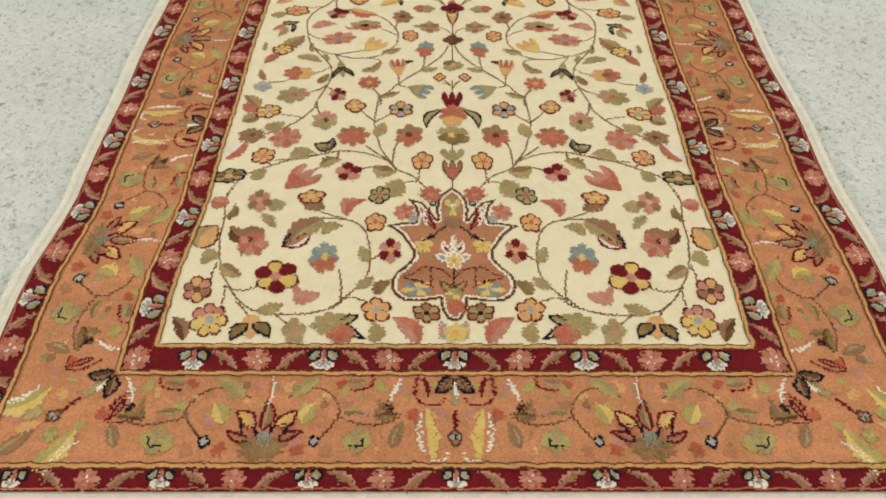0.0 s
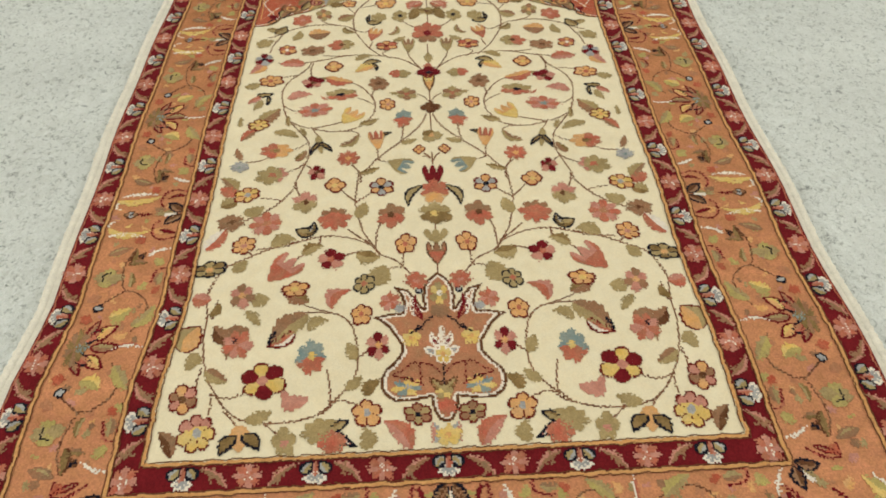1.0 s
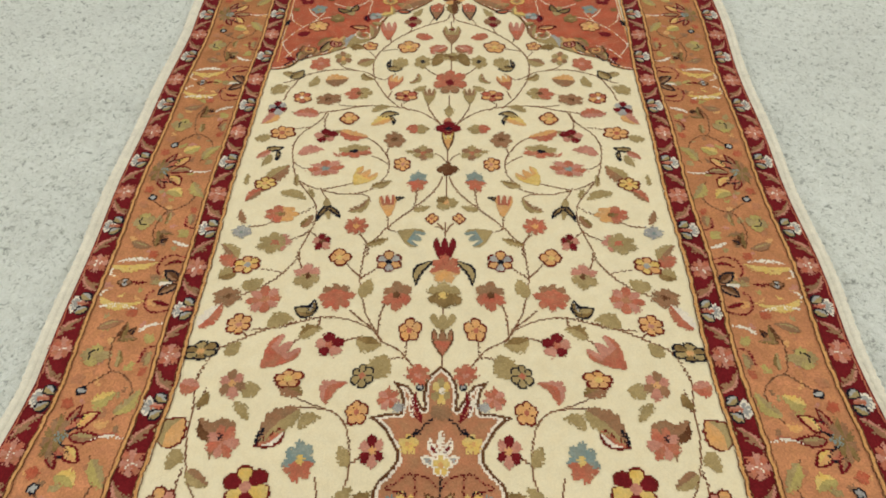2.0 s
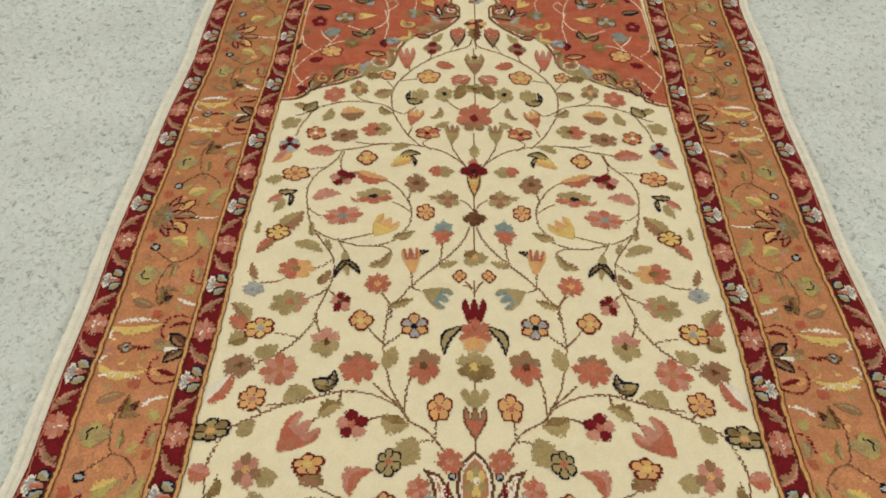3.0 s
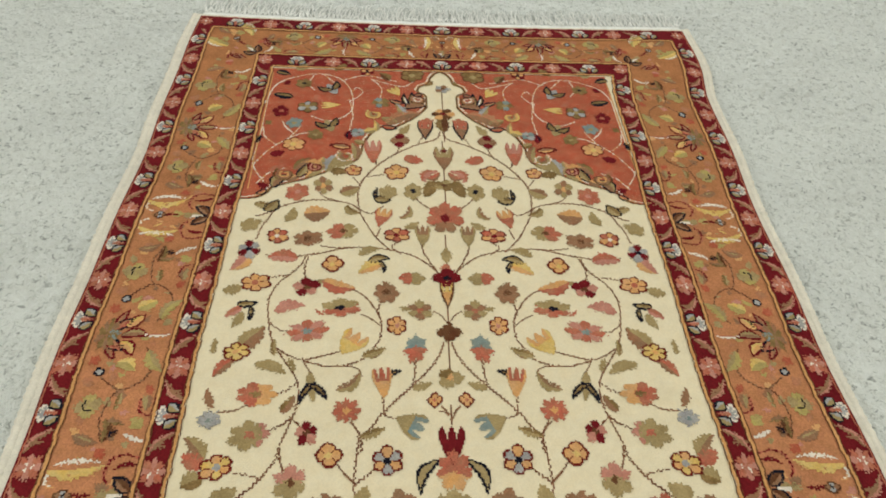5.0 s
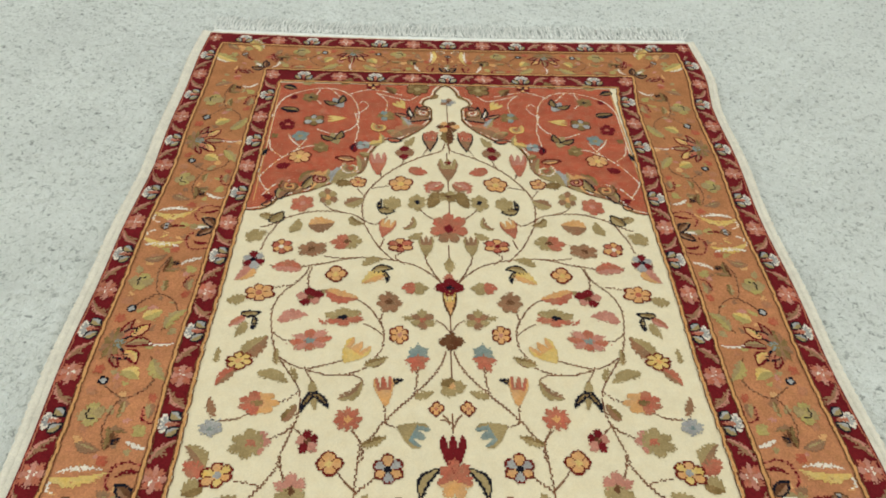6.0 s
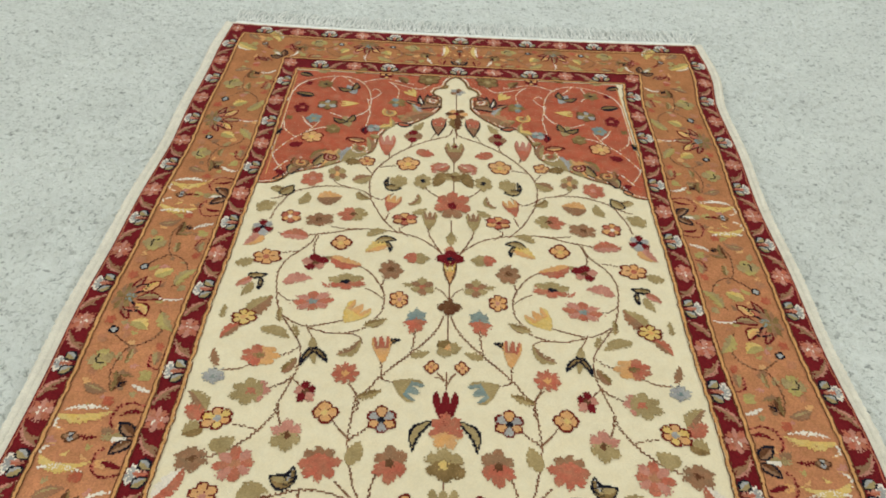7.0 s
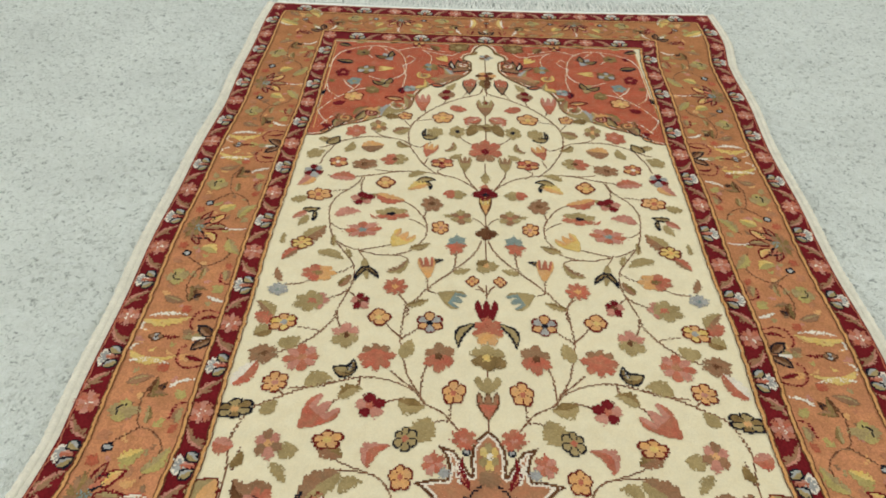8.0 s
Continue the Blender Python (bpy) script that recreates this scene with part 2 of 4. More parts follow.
def ring(name, outer, inner, letter, z=0.0, parent=rug, label=""):
    """A flat frame between two rectangles (u, v0, v1), mitred at its corners, in one piece."""
    verts, n = [], 40
    loops = [[(-u, a), (-u, b), (u, b), (u, a), (-u, a)] for u, a, b in (outer, inner)]
    for side in range(4):
        for i in range(n):
            for loop in loops:
                (ua, va), (ub, vb) = loop[side], loop[side + 1]
                verts.append((*warp(ua + (ub - ua) * i / n, va + (vb - va) * i / n), z))
    total = len(verts)
    quads = [(k, (k + 2) % total, (k + 3) % total, k + 1) for k in range(0, total, 2)]
    return tagged(sheet(name, verts, quads, [WOOL[letter]], None, parent), label)


def slab_grid(name, u0, u1, v0, v1, z, letter, label="", parent=rug):
    verts, quads, n, m = [], [], 24, 60
    for j in range(m + 1):
        for i in range(n + 1):
            verts.append((*warp(u0 + (u1 - u0) * i / n, v0 + (v1 - v0) * j / m), z))
    for j in range(m):
        for i in range(n):
            k = j * (n + 1) + i
            quads.append((k, k + 1, k + n + 2, k + n + 1))
    return tagged(sheet(name, verts, quads, [WOOL[letter]], None, parent), label)


def wavy_line(name, u, v0, v1, width, letter, z, parent, reach):
    """A line of knots that runs round a rectangle, uneven as it was knotted. reach: the run of its unevenness."""
    corners = [(-u, v0), (-u, v1), (u, v1), (u, v0), (-u, v0)]
    verts, quads = [], []
    for (ua, va), (ub, vb) in zip(corners, corners[1:]):
        length = math.hypot(ub - ua, vb - va)
        du, dv = (ub - ua) / length, (vb - va) / length
        n = int(length / reach)
        for i in range(n):
            off = RNG.normal(0, 0.0005) + 0.001 * math.sin(i * 0.8) * math.sin(i * 0.13)
            half = width / 2 * RNG.uniform(0.8, 1.2)
            k = len(verts)
            for s, w in ((i, -half), (i + 1.05, -half), (i + 1.05, half), (i, half)):
                verts.append((*warp(ua + du * s * reach - dv * (w + off), va + dv * s * reach + du * (w + off)), z))
            quads.append((k, k + 1, k + 2, k + 3))
    sheet(name, verts, quads, [WOOL[letter]], None, parent)


foundation = slab_grid("backing", -EDGE_U - 0.017, EDGE_U + 0.014, V_EDGE - 0.012, T_EDGE + 0.012, -0.003, "C", "cream cotton foundation")
field = slab_grid("field", -FIELD_U, FIELD_U, V_FIELD, T_FIELD, 0.0, "I", "ivory wool field with flowering vines")
inner_guard = ring("inner_guard", (INNER_U, V_INNER, T_INNER), (FIELD_U, V_FIELD, T_FIELD), "R", 0.0, rug, "maroon guard band with pale rosettes")
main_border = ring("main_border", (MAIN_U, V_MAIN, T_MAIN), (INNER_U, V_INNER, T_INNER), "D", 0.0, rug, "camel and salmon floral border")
outer_guard = ring("outer_guard", (EDGE_U, V_EDGE, T_EDGE), (MAIN_U, V_MAIN, T_MAIN), "R", 0.0, rug, "maroon outer guard band with pale rosettes")
for parent, u, v0, v1 in ((field, FIELD_U, V_FIELD, T_FIELD), (main_border, INNER_U, V_INNER, T_INNER), (main_border, MAIN_U, V_MAIN, T_MAIN)):
    wavy_line("gold_line", u, v0, v1, 0.0046, "H", 0.0012, parent, 0.0044)
    wavy_line("brown_line", u - 0.0034, v0 + 0.0034, v1 - 0.0034, 0.0015, "N", 0.0014, parent, 0.0044)
    wavy_line("brown_line", u + 0.0034, v0 - 0.0034, v1 + 0.0034, 0.0013, "N", 0.0013, parent, 0.0044)
wavy_line("edge_line", EDGE_U - 0.004, V_EDGE + 0.003, T_EDGE - 0.003, 0.0022, "P", 0.0012, outer_guard, 0.0044)


def knots(name, parent, u, v, grid, colours, letters, z, twin=True):
    """A motif as its knots, each a small quad, at (u, v) and mirrored on the other half of the rug."""
    gx, gy, index = grid[0][colours >= 0], grid[1][colours >= 0], colours[colours >= 0]
    if not len(index):
        return
    half = KNOT * 0.51
    corner = np.array([(-half, -half), (half, -half), (half, half), (-half, half)])
    verts = np.zeros((len(gx), 4, 3))
    verts[:, :, 0], verts[:, :, 1] = gx[:, None] + corner[:, 0], gy[:, None] + corner[:, 1]
    verts[:, :, 2] = RNG.uniform(-0.00008, 0.00008, len(gx))[:, None]
    ob = sheet(name, verts.reshape(-1, 3), np.arange(4 * len(gx)).reshape(-1, 4), [WOOL[c] for c in letters], index, parent, (*warp(u, v), z))
    if twin and abs(u) > 0.004:
        other = new(name, ob.data)
        other.parent, other.location, other.scale = parent, (*warp(-u, v), z), (-1, 1, 1)


def local(u0, v0, u1, v1, wide):
    """The knots round a motif that runs from (u0, v0) to (u1, v1): their places, and along and across it in its lengths."""
    length = max(math.hypot(u1 - u0, v1 - v0), 0.006)
    du, dv = (u1 - u0) / length, (v1 - v0) / length
    reach = (math.ceil(length * max(0.62, 0.75 * wide) / KNOT) + 2) * KNOT
    line = np.arange(-reach, reach + KNOT / 2, KNOT)
    gx, gy = np.meshgrid(line, line)
    s, w = (gx * du + gy * dv) / length, (-gx * dv + gy * du) / length
    return (u0 + u1) / 2, (v0 + v1) / 2, (gx, gy), s, w, KNOT / length


def edged(inside, deep, colours, letter, letters):
    """Knots along the rim of a shape take the outline's colour."""
    if letter:
        colours[inside & ~deep] = letters.index(letter)
    return colours


def flower(parent, u0, v0, u1, v1, cols, n=6, centre="", outline="", wide=1.0, split=0.0, name="flower"):
    outline = "Z" if outline == "R" else outline
    if outline in ("K", "N") and cols[0] in "OYP":
        outline = "Z"
    u, v, grid, s, w, k = local(u0, v0, u1, v1, wide)
    letters = list(dict.fromkeys(cols + centre + outline))
    a, r = np.arctan2(w / wide, s), np.hypot(s, w / wide) + RNG.normal(0, (0.2 if outline else 0.6) * k, s.shape)
    # no two knotted alike
    p, q = RNG.uniform(0, 6.28, 2)
    uneven = 1 + 0.07 * np.sin(a + p) + 0.06 * np.sin(2 * a + q)
    lobe = abs(np.cos(n * a / 2))
    rim = 0.5 * uneven * (0.68 + 0.32 * lobe**0.5 if outline else 0.66 + 0.31 * lobe**0.7 + 0.02 * np.cos(3 * n * a))
    colours = np.full(s.shape, -1)
    inside, deep = r < rim, r < rim - 1.4 * k
    if split:
        pick = (s + 0.5 > split + 0.05 * np.cos(9 * w) + RNG.normal(0, 0.5 * k, s.shape)).astype(int)
    else:
        pick = np.floor((a + math.pi / n) % (2 * math.pi) / (2 * math.pi / n)).astype(int) % len(cols)
    table = np.array([letters.index(c) for c in cols])
    colours[inside] = table[pick[inside]]
    if outline:
        seam = (abs(np.cos(n * a / 2)) * r * 2 / max(n, 1) < 0.35 * k) & (r > 0.17)
        edged(inside, deep & ~seam, colours, outline, letters)
    if centre:
        colours[inside & (r < max(0.12, 0.8 * k))] = letters.index(centre)
    knots(name, parent, u, v, grid, colours, letters, 0.0009)


def leaf_shape(s, w, k, wide, bend, tooth=0.06, rough=0.2):
    t = (s + 0.5).clip(0, 1)
    mid = bend * (np.sin(math.pi * t) - 0.5)
    half = 0.5 * wide * np.sin(math.pi * t**0.8) ** 0.8 * (1 + tooth * np.cos(30 * t + 3 * np.sign(w)))
    off = abs(w - mid) + RNG.normal(0, rough * k, s.shape)
    ok = abs(s) < 0.5
    return ok & (off < half), ok & (off < half - 1.75 * k), w > mid + 0.1 * half


def leaf(parent, u0, v0, u1, v1, cols, wide=0.5, bend=None, outline="", name="leaf", z=0.0006):
    bend = RNG.uniform(-0.16, 0.16) if bend is None else bend
    u, v, grid, s, w, k = local(u0, v0, u1, v1, max(wide, abs(bend) * 2))
    letters = list(dict.fromkeys(cols + outline))
    inside, deep, upper = leaf_shape(s, w, k, wide, bend, 0.04 if outline else 0.1, 0.2 if outline else 0.5)
    colours = np.full(s.shape, -1)
    colours[inside] = letters.index(cols[0])
    if len(cols) > 1:
        colours[inside & upper] = letters.index(cols[1])
    knots(name, parent, u, v, grid, edged(inside, deep, colours, outline, letters), letters, z)


def trumpet(parent, u0, v0, u1, v1, cols, wide=0.8, outline=""):
    """A bud that opens into three points."""
    u, v, grid, s, w, k = local(u0, v0, u1, v1, wide)
    letters = list(dict.fromkeys(cols + outline))
    t = s + 0.5
    half = 0.5 * wide * np.sin(math.pi / 2 * t.clip(0, 1) ** 0.7) ** 1.4
    top = 0.62 + 0.38 * abs(np.cos(1.5 * math.pi * (w / (0.5 * wide)).clip(-1, 1))) ** 0.8
    off = abs(w) + RNG.normal(0, 0.2 * k, s.shape)
    inside = (t > 0) & (off < half) & (t < top)
    deep = (t > k) & (off < half - 1.5 * k) & (t < top - 1.6 * k)
    colours = np.full(s.shape, -1)
    colours[inside] = letters.index(cols[0])
    if len(cols) > 1:
        colours[inside & (t > 0.55) & (off < half * 0.75)] = letters.index(cols[1])
    knots("bud", parent, u, v, grid, edged(inside, deep, colours, outline, letters), letters, 0.0008)


def bell(parent, u0, v0, u1, v1, cols, wide=1.3):
    """A drooping flower: two outlined wings and a tongue. cols: tongue, wings, outline."""
    u, v, grid, s, w, k = local(u0, v0, u1, v1, wide)
    letters = list(dict.fromkeys(cols))
    colours = np.full(s.shape, -1)
    tongue, _, _ = leaf_shape(s + 0.12, w, k, 0.42 * wide, 0)
    colours[tongue] = letters.index(cols[0])
    for side in (-1, 1):
        c, d = math.cos(0.7 * side), math.sin(0.7 * side)
        x, y = s - 0.05, w - side * 0.27 * wide
        inside, deep, _ = leaf_shape((x * c + y * d) / 0.85, (-x * d + y * c) / 0.85, k / 0.85, 0.42 * wide, 0.12 * side)
        colours[inside] = letters.index(cols[1])
        edged(inside, deep, colours, cols[2], letters)
    knots("bellflower", parent, u, v, grid, colours, letters, 0.001)


def smooth(points, count=7):
    """A smooth run through the given points."""
    p = np.array(points, float)
    p = np.vstack([2 * p[0] - p[1], p, 2 * p[-1] - p[-2]])
    out = []
    for i in range(1, len(p) - 2):
        for f in np.linspace(0, 1, count, endpoint=False):
            a, b, c, d = p[i - 1], p[i], p[i + 1], p[i + 2]
            out.append(0.5 * (2 * b + (c - a) * f + (2 * a - 5 * b + 4 * c - d) * f**2 + (3 * b - a - 3 * c + d) * f**3))
    return np.array(out + [p[-2]])


def stem(parent, points, letter="X", name="stem", z=0.0004, thick=1, twin=True):
    """A vine one knot wide, stepping from knot to knot."""
    run = smooth(points)
    u, v = run.mean(0)
    steps = []
    for (xa, ya), (xb, yb) in zip(run, run[1:]):
        for f in np.linspace(0, 1, max(2, int(math.hypot(xb - xa, yb - ya) / KNOT * 2.5))):
            x, y = xa + (xb - xa) * f, ya + (yb - ya) * f
            sway = 0.4 * KNOT * math.sin((x + y) * 640 + 40 * x) if name == "stem" else 0  # uneven knotting
            steps.append((round((x + sway - u) / KNOT), round((y - sway - v) / KNOT)))
    cells = list(dict.fromkeys(steps))
    if thick > 1:
        cells = list(dict.fromkeys(cells + [(x + 1, y) for x, y in cells]))
    gx, gy = np.array(cells, float).T * KNOT
    second = {"N": "G", "R": "P", "W": "O", "X": "T"}.get(letter, letter)
    letters = list(dict.fromkeys(letter + second))
    pick = np.where(RNG.random(len(gx)) < 0.62, 0, len(letters) - 1)
    knots(name, parent, u, v, (gx, gy), pick, letters, z, twin)


def filled(parent, points, letter, z, name, rim="", rim2="", twin=False, mirror=True):
    """A region of knots inside an outline given as its left half. rim: one knot along its edge; rim2: the next ones in."""
    half = np.array(points)
    outline = np.vstack([half, half[::-1] * (-1, 1)]) if mirror else half
    u, v = (0.0, half[:, 1].mean()) if mirror else outline.mean(0)
    xs = np.arange(outline[:, 0].min() - u - 3 * KNOT, outline[:, 0].max() - u + 3 * KNOT, KNOT)
    ys = np.arange(outline[:, 1].min() - v - 3 * KNOT, outline[:, 1].max() - v + 3 * KNOT, KNOT)
    gx, gy = np.meshgrid(xs, ys)
    inside, near = np.zeros(gx.shape, bool), np.full(gx.shape, 9.0)
    for (xa, ya), (xb, yb) in zip(outline - (u, v), np.roll(outline, -1, 0) - (u, v)):
        if ya != yb:
            inside ^= ((ya > gy) != (yb > gy)) & (gx < (xb - xa) * (gy - ya) / (yb - ya) + xa)
        f = (((gx - xa) * (xb - xa) + (gy - ya) * (yb - ya)) / max((xb - xa) ** 2 + (yb - ya) ** 2, 1e-12)).clip(0, 1)
        near = np.minimum(near, np.hypot(gx - xa - f * (xb - xa), gy - ya - f * (yb - ya)))
    letters = list(dict.fromkeys(letter + rim + rim2))
    near = near + RNG.normal(0, 0.2 * KNOT, gx.shape)
    colours = np.where(inside, letters.index(letter), -1)
    if rim:
        colours[inside & (near < 1.9 * KNOT)] = letters.index(rim)
    if rim2:
        colours[inside & (near >= 1.9 * KNOT) & (near < 3.4 * KNOT)] = letters.index(rim2)
    knots(name, parent, u, v, (gx, gy), colours, letters, z, twin)

# The niche's rust corners and the vase
ARCH = [(-0.385, 1.272), (-0.358, 1.275), (-0.34, 1.287), (-0.33, 1.304), (-0.312, 1.313), (-0.292, 1.321), (-0.273, 1.328), (-0.256, 1.339), (-0.234, 1.351), (-0.223, 1.371), (-0.202, 1.376), (-0.179, 1.386), (-0.17, 1.409), (-0.166, 1.436), (-0.154, 1.468), (-0.136, 1.494), (-0.104, 1.497), (-0.083, 1.512), (-0.06, 1.534), (-0.038, 1.566), (-0.035, 1.593), (-0.038, 1.614), (-0.054, 1.627), (-0.049, 1.646), (-0.031, 1.659), (-0.025, 1.681), (-0.014, 1.699), (-0.002, 1.707)]


NICHE = [(float(u), float(v)) for u, v in smooth(ARCH, 5)]
filled(field, NICHE + [(0.0, 1.704), (0.0, T_FIELD - 0.004), (-FIELD_U + 0.004, T_FIELD - 0.004), (-FIELD_U + 0.004, NICHE[0][1])], "Q", 0.0002, "spandrel", twin=True, mirror=False)
stem(field, NICHE, "N", "niche_line", 0.0007, 2)
stem(field, [(u - 0.004 if u else u, v + 0.005) for u, v in NICHE], "W", "niche_line", 0.0006, 2)
stem(field, [(-FIELD_U + 0.009, 1.30), (-FIELD_U + 0.009, 1.45), (-FIELD_U + 0.009, 1.60), (-FIELD_U + 0.009, 1.69)], "H", "spandrel_line", 0.0005)
# Acanthus leaves along the niche's edge
leaf(field, -0.338, 1.297, -0.358, 1.285, "QO", wide=0.66, outline="K", name="acanthus_leaf", z=0.0009)
leaf(field, -0.334, 1.306, -0.306, 1.342, "TL", wide=0.61, bend=0.2, outline="K", name="acanthus_leaf", z=0.0009)
leaf(field, -0.308, 1.324, -0.283, 1.339, "TO", wide=0.63, name="acanthus_leaf", z=0.0009)
leaf(field, -0.297, 1.356, -0.269, 1.394, "TG", wide=0.39, name="acanthus_leaf", z=0.0009)
leaf(field, -0.266, 1.334, -0.239, 1.395, "LO", wide=0.39, name="acanthus_leaf", z=0.0009)
leaf(field, -0.285, 1.333, -0.27, 1.376, "LG", wide=0.5, outline="K", name="acanthus_leaf", z=0.0009)
leaf(field, -0.236, 1.369, -0.284, 1.379, "HT", wide=0.41, name="acanthus_leaf", z=0.0009)
leaf(field, -0.234, 1.353, -0.212, 1.409, "LM", wide=0.43, name="acanthus_leaf", z=0.0009)
leaf(field, -0.224, 1.377, -0.182, 1.382, "L", wide=0.64, name="acanthus_leaf", z=0.0009)
leaf(field, -0.175, 1.389, -0.185, 1.443, "TL", wide=0.34, name="acanthus_leaf", z=0.0009)
leaf(field, -0.19, 1.427, -0.234, 1.434, "TO", wide=0.45, outline="Z", name="acanthus_leaf", z=0.0009)
leaf(field, -0.164, 1.44, -0.183, 1.449, "LG", wide=0.82, name="acanthus_leaf", z=0.0009)
leaf(field, -0.142, 1.487, -0.167, 1.48, "YL", wide=0.76, name="acanthus_leaf", z=0.0009)
leaf(field, -0.139, 1.481, -0.142, 1.519, "LY", wide=0.31, name="acanthus_leaf", z=0.0009)
leaf(field, -0.129, 1.498, -0.095, 1.493, "QT", wide=0.53, outline="K", name="acanthus_leaf", z=0.0009)
leaf(field, -0.123, 1.511, -0.048, 1.552, "TS", wide=0.43, bend=0.1, name="acanthus_leaf", z=0.0009)
leaf(field, -0.096, 1.512, -0.131, 1.528, "LG", wide=0.59, name="acanthus_leaf", z=0.0009)
leaf(field, -0.081, 1.542, -0.1, 1.579, "ML", wide=0.43, name="acanthus_leaf", z=0.0009)
leaf(field, -0.038, 1.581, -0.088, 1.564, "T", wide=0.54, bend=-0.2, outline="K", name="acanthus_leaf", z=0.0009)
leaf(field, -0.076, 1.573, -0.087, 1.619, "WG", wide=0.3, outline="K", name="acanthus_leaf", z=0.0009)
leaf(field, -0.073, 1.58, -0.066, 1.627, "LM", wide=0.24, outline="K", name="acanthus_leaf", z=0.0009)
leaf(field, -0.085, 1.58, -0.119, 1.594, "PL", wide=0.43, outline="K", name="acanthus_leaf", z=0.0009)
leaf(field, -0.045, 1.616, -0.066, 1.61, "TP", wide=0.72, outline="K", name="acanthus_leaf", z=0.0009)
leaf(field, -0.021, 1.669, -0.038, 1.649, "G", wide=0.4, name="acanthus_leaf", z=0.0009)
# Its rolled ends
for u, v, r, tones in (
    (-0.312, 1.342, 0.023, "NTH"),
    (-0.255, 1.365, 0.0165, "ZEZ"),
    (-0.198, 1.4, 0.021, "WLT"),
    (-0.147, 1.54, 0.0195, "YHL"),
    (-0.054, 1.597, 0.022, "NSW"),
):
    for i, letter in enumerate(tones):
        reach = r * (1 - 0.26 * i)
        curl = [(u + reach * (1 - 0.09 * q) * math.cos(0.8 * q + 2.4), v + reach * (1 - 0.09 * q) * math.sin(0.8 * q + 2.4)) for q in range(8)]
        stem(field, curl, letter, "acanthus_curl", 0.0014, 2)
VASE = [(0.0, 0.554), (-0.013, 0.543), (-0.022, 0.527), (-0.025, 0.506), (-0.023, 0.485), (-0.035, 0.506), (-0.046, 0.522), (-0.068, 0.529), (-0.058, 0.513), (-0.053, 0.494), (-0.056, 0.479), (-0.07, 0.479), (-0.101, 0.472), (-0.087, 0.465), (-0.076, 0.454), (-0.067, 0.438), (-0.058, 0.422), (-0.058, 0.409), (-0.068, 0.394), (-0.081, 0.381), (-0.086, 0.369), (-0.087, 0.355), (-0.082, 0.342), (-0.068, 0.331), (-0.048, 0.33), (-0.029, 0.333), (-0.019, 0.335), (-0.018, 0.324), (-0.015, 0.312), (-0.009, 0.301), (0.0, 0.297)]
filled(field, VASE, "S", 0.0005, "vase", "N", "W")

# Vines of the lower field
stem(field, [(-0.093, 0.596), (-0.113, 0.619), (-0.151, 0.636), (-0.189, 0.639), (-0.226, 0.629), (-0.263, 0.619), (-0.298, 0.601), (-0.332, 0.581), (-0.346, 0.555), (-0.353, 0.524), (-0.347, 0.488), (-0.346, 0.447), (-0.338, 0.404), (-0.326, 0.373), (-0.316, 0.356), (-0.301, 0.335), (-0.28, 0.317), (-0.253, 0.31), (-0.222, 0.308), (-0.192, 0.312), (-0.171, 0.319), (-0.156, 0.334)])
stem(field, [(-0.156, 0.334), (-0.138, 0.35), (-0.126, 0.367), (-0.12, 0.389), (-0.121, 0.421), (-0.127, 0.451), (-0.136, 0.469), (-0.152, 0.481), (-0.174, 0.486), (-0.208, 0.487)])
stem(field, [(-0.156, 0.334), (-0.139, 0.337), (-0.121, 0.331), (-0.109, 0.325)])
stem(field, [(-0.154, 0.336), (-0.155, 0.359), (-0.16, 0.384)])
stem(field, [(-0.316, 0.356), (-0.298, 0.349), (-0.282, 0.351), (-0.269, 0.357)])
stem(field, [(-0.317, 0.355), (-0.314, 0.338), (-0.315, 0.324)])
stem(field, [(-0.294, 0.328), (-0.278, 0.31), (-0.271, 0.296)])
stem(field, [(-0.239, 0.308), (-0.23, 0.3), (-0.221, 0.292)])
stem(field, [(-0.336, 0.399), (-0.339, 0.381), (-0.339, 0.368)])
stem(field, [(-0.344, 0.482), (-0.343, 0.499), (-0.34, 0.515)])
stem(field, [(-0.12, 0.403), (-0.112, 0.409), (-0.104, 0.416)])
stem(field, [(-0.13, 0.46), (-0.125, 0.466), (-0.121, 0.474)])
stem(field, [(-0.212, 0.504), (-0.189, 0.494), (-0.164, 0.485)])
stem(field, [(-0.166, 0.32), (-0.155, 0.328), (-0.147, 0.337)])
stem(field, [(-0.093, 0.596), (-0.067, 0.582), (-0.053, 0.567), (-0.039, 0.547)])
stem(field, [(-0.053, 0.567), (-0.07, 0.567), (-0.086, 0.562)])
stem(field, [(-0.054, 0.573), (-0.054, 0.59), (-0.053, 0.599)])
stem(field, [(-0.093, 0.596), (-0.105, 0.617), (-0.12, 0.645), (-0.129, 0.68), (-0.135, 0.714), (-0.133, 0.756), (-0.132, 0.788), (-0.143, 0.811)])
stem(field, [(-0.099, 0.609), (-0.097, 0.64), (-0.092, 0.665)])
stem(field, [(-0.133, 0.715), (-0.149, 0.731), (-0.16, 0.746)])
stem(field, [(-0.133, 0.715), (-0.119, 0.728), (-0.108, 0.737)])
stem(field, [(-0.105, 0.617), (-0.125, 0.634), (-0.143, 0.651)])
stem(field, [(-0.298, 0.601), (-0.302, 0.608), (-0.309, 0.614)])
stem(field, [(-0.226, 0.629), (-0.253, 0.62), (-0.292, 0.616)])
stem(field, [(-0.148, 0.595), (-0.13, 0.602), (-0.102, 0.596)])
stem(field, [(-0.189, 0.639), (-0.196, 0.615), (-0.222, 0.595), (-0.232, 0.579)])
stem(field, [(-0.242, 0.768), (-0.249, 0.747), (-0.266, 0.722), (-0.288, 0.7), (-0.32, 0.681)])
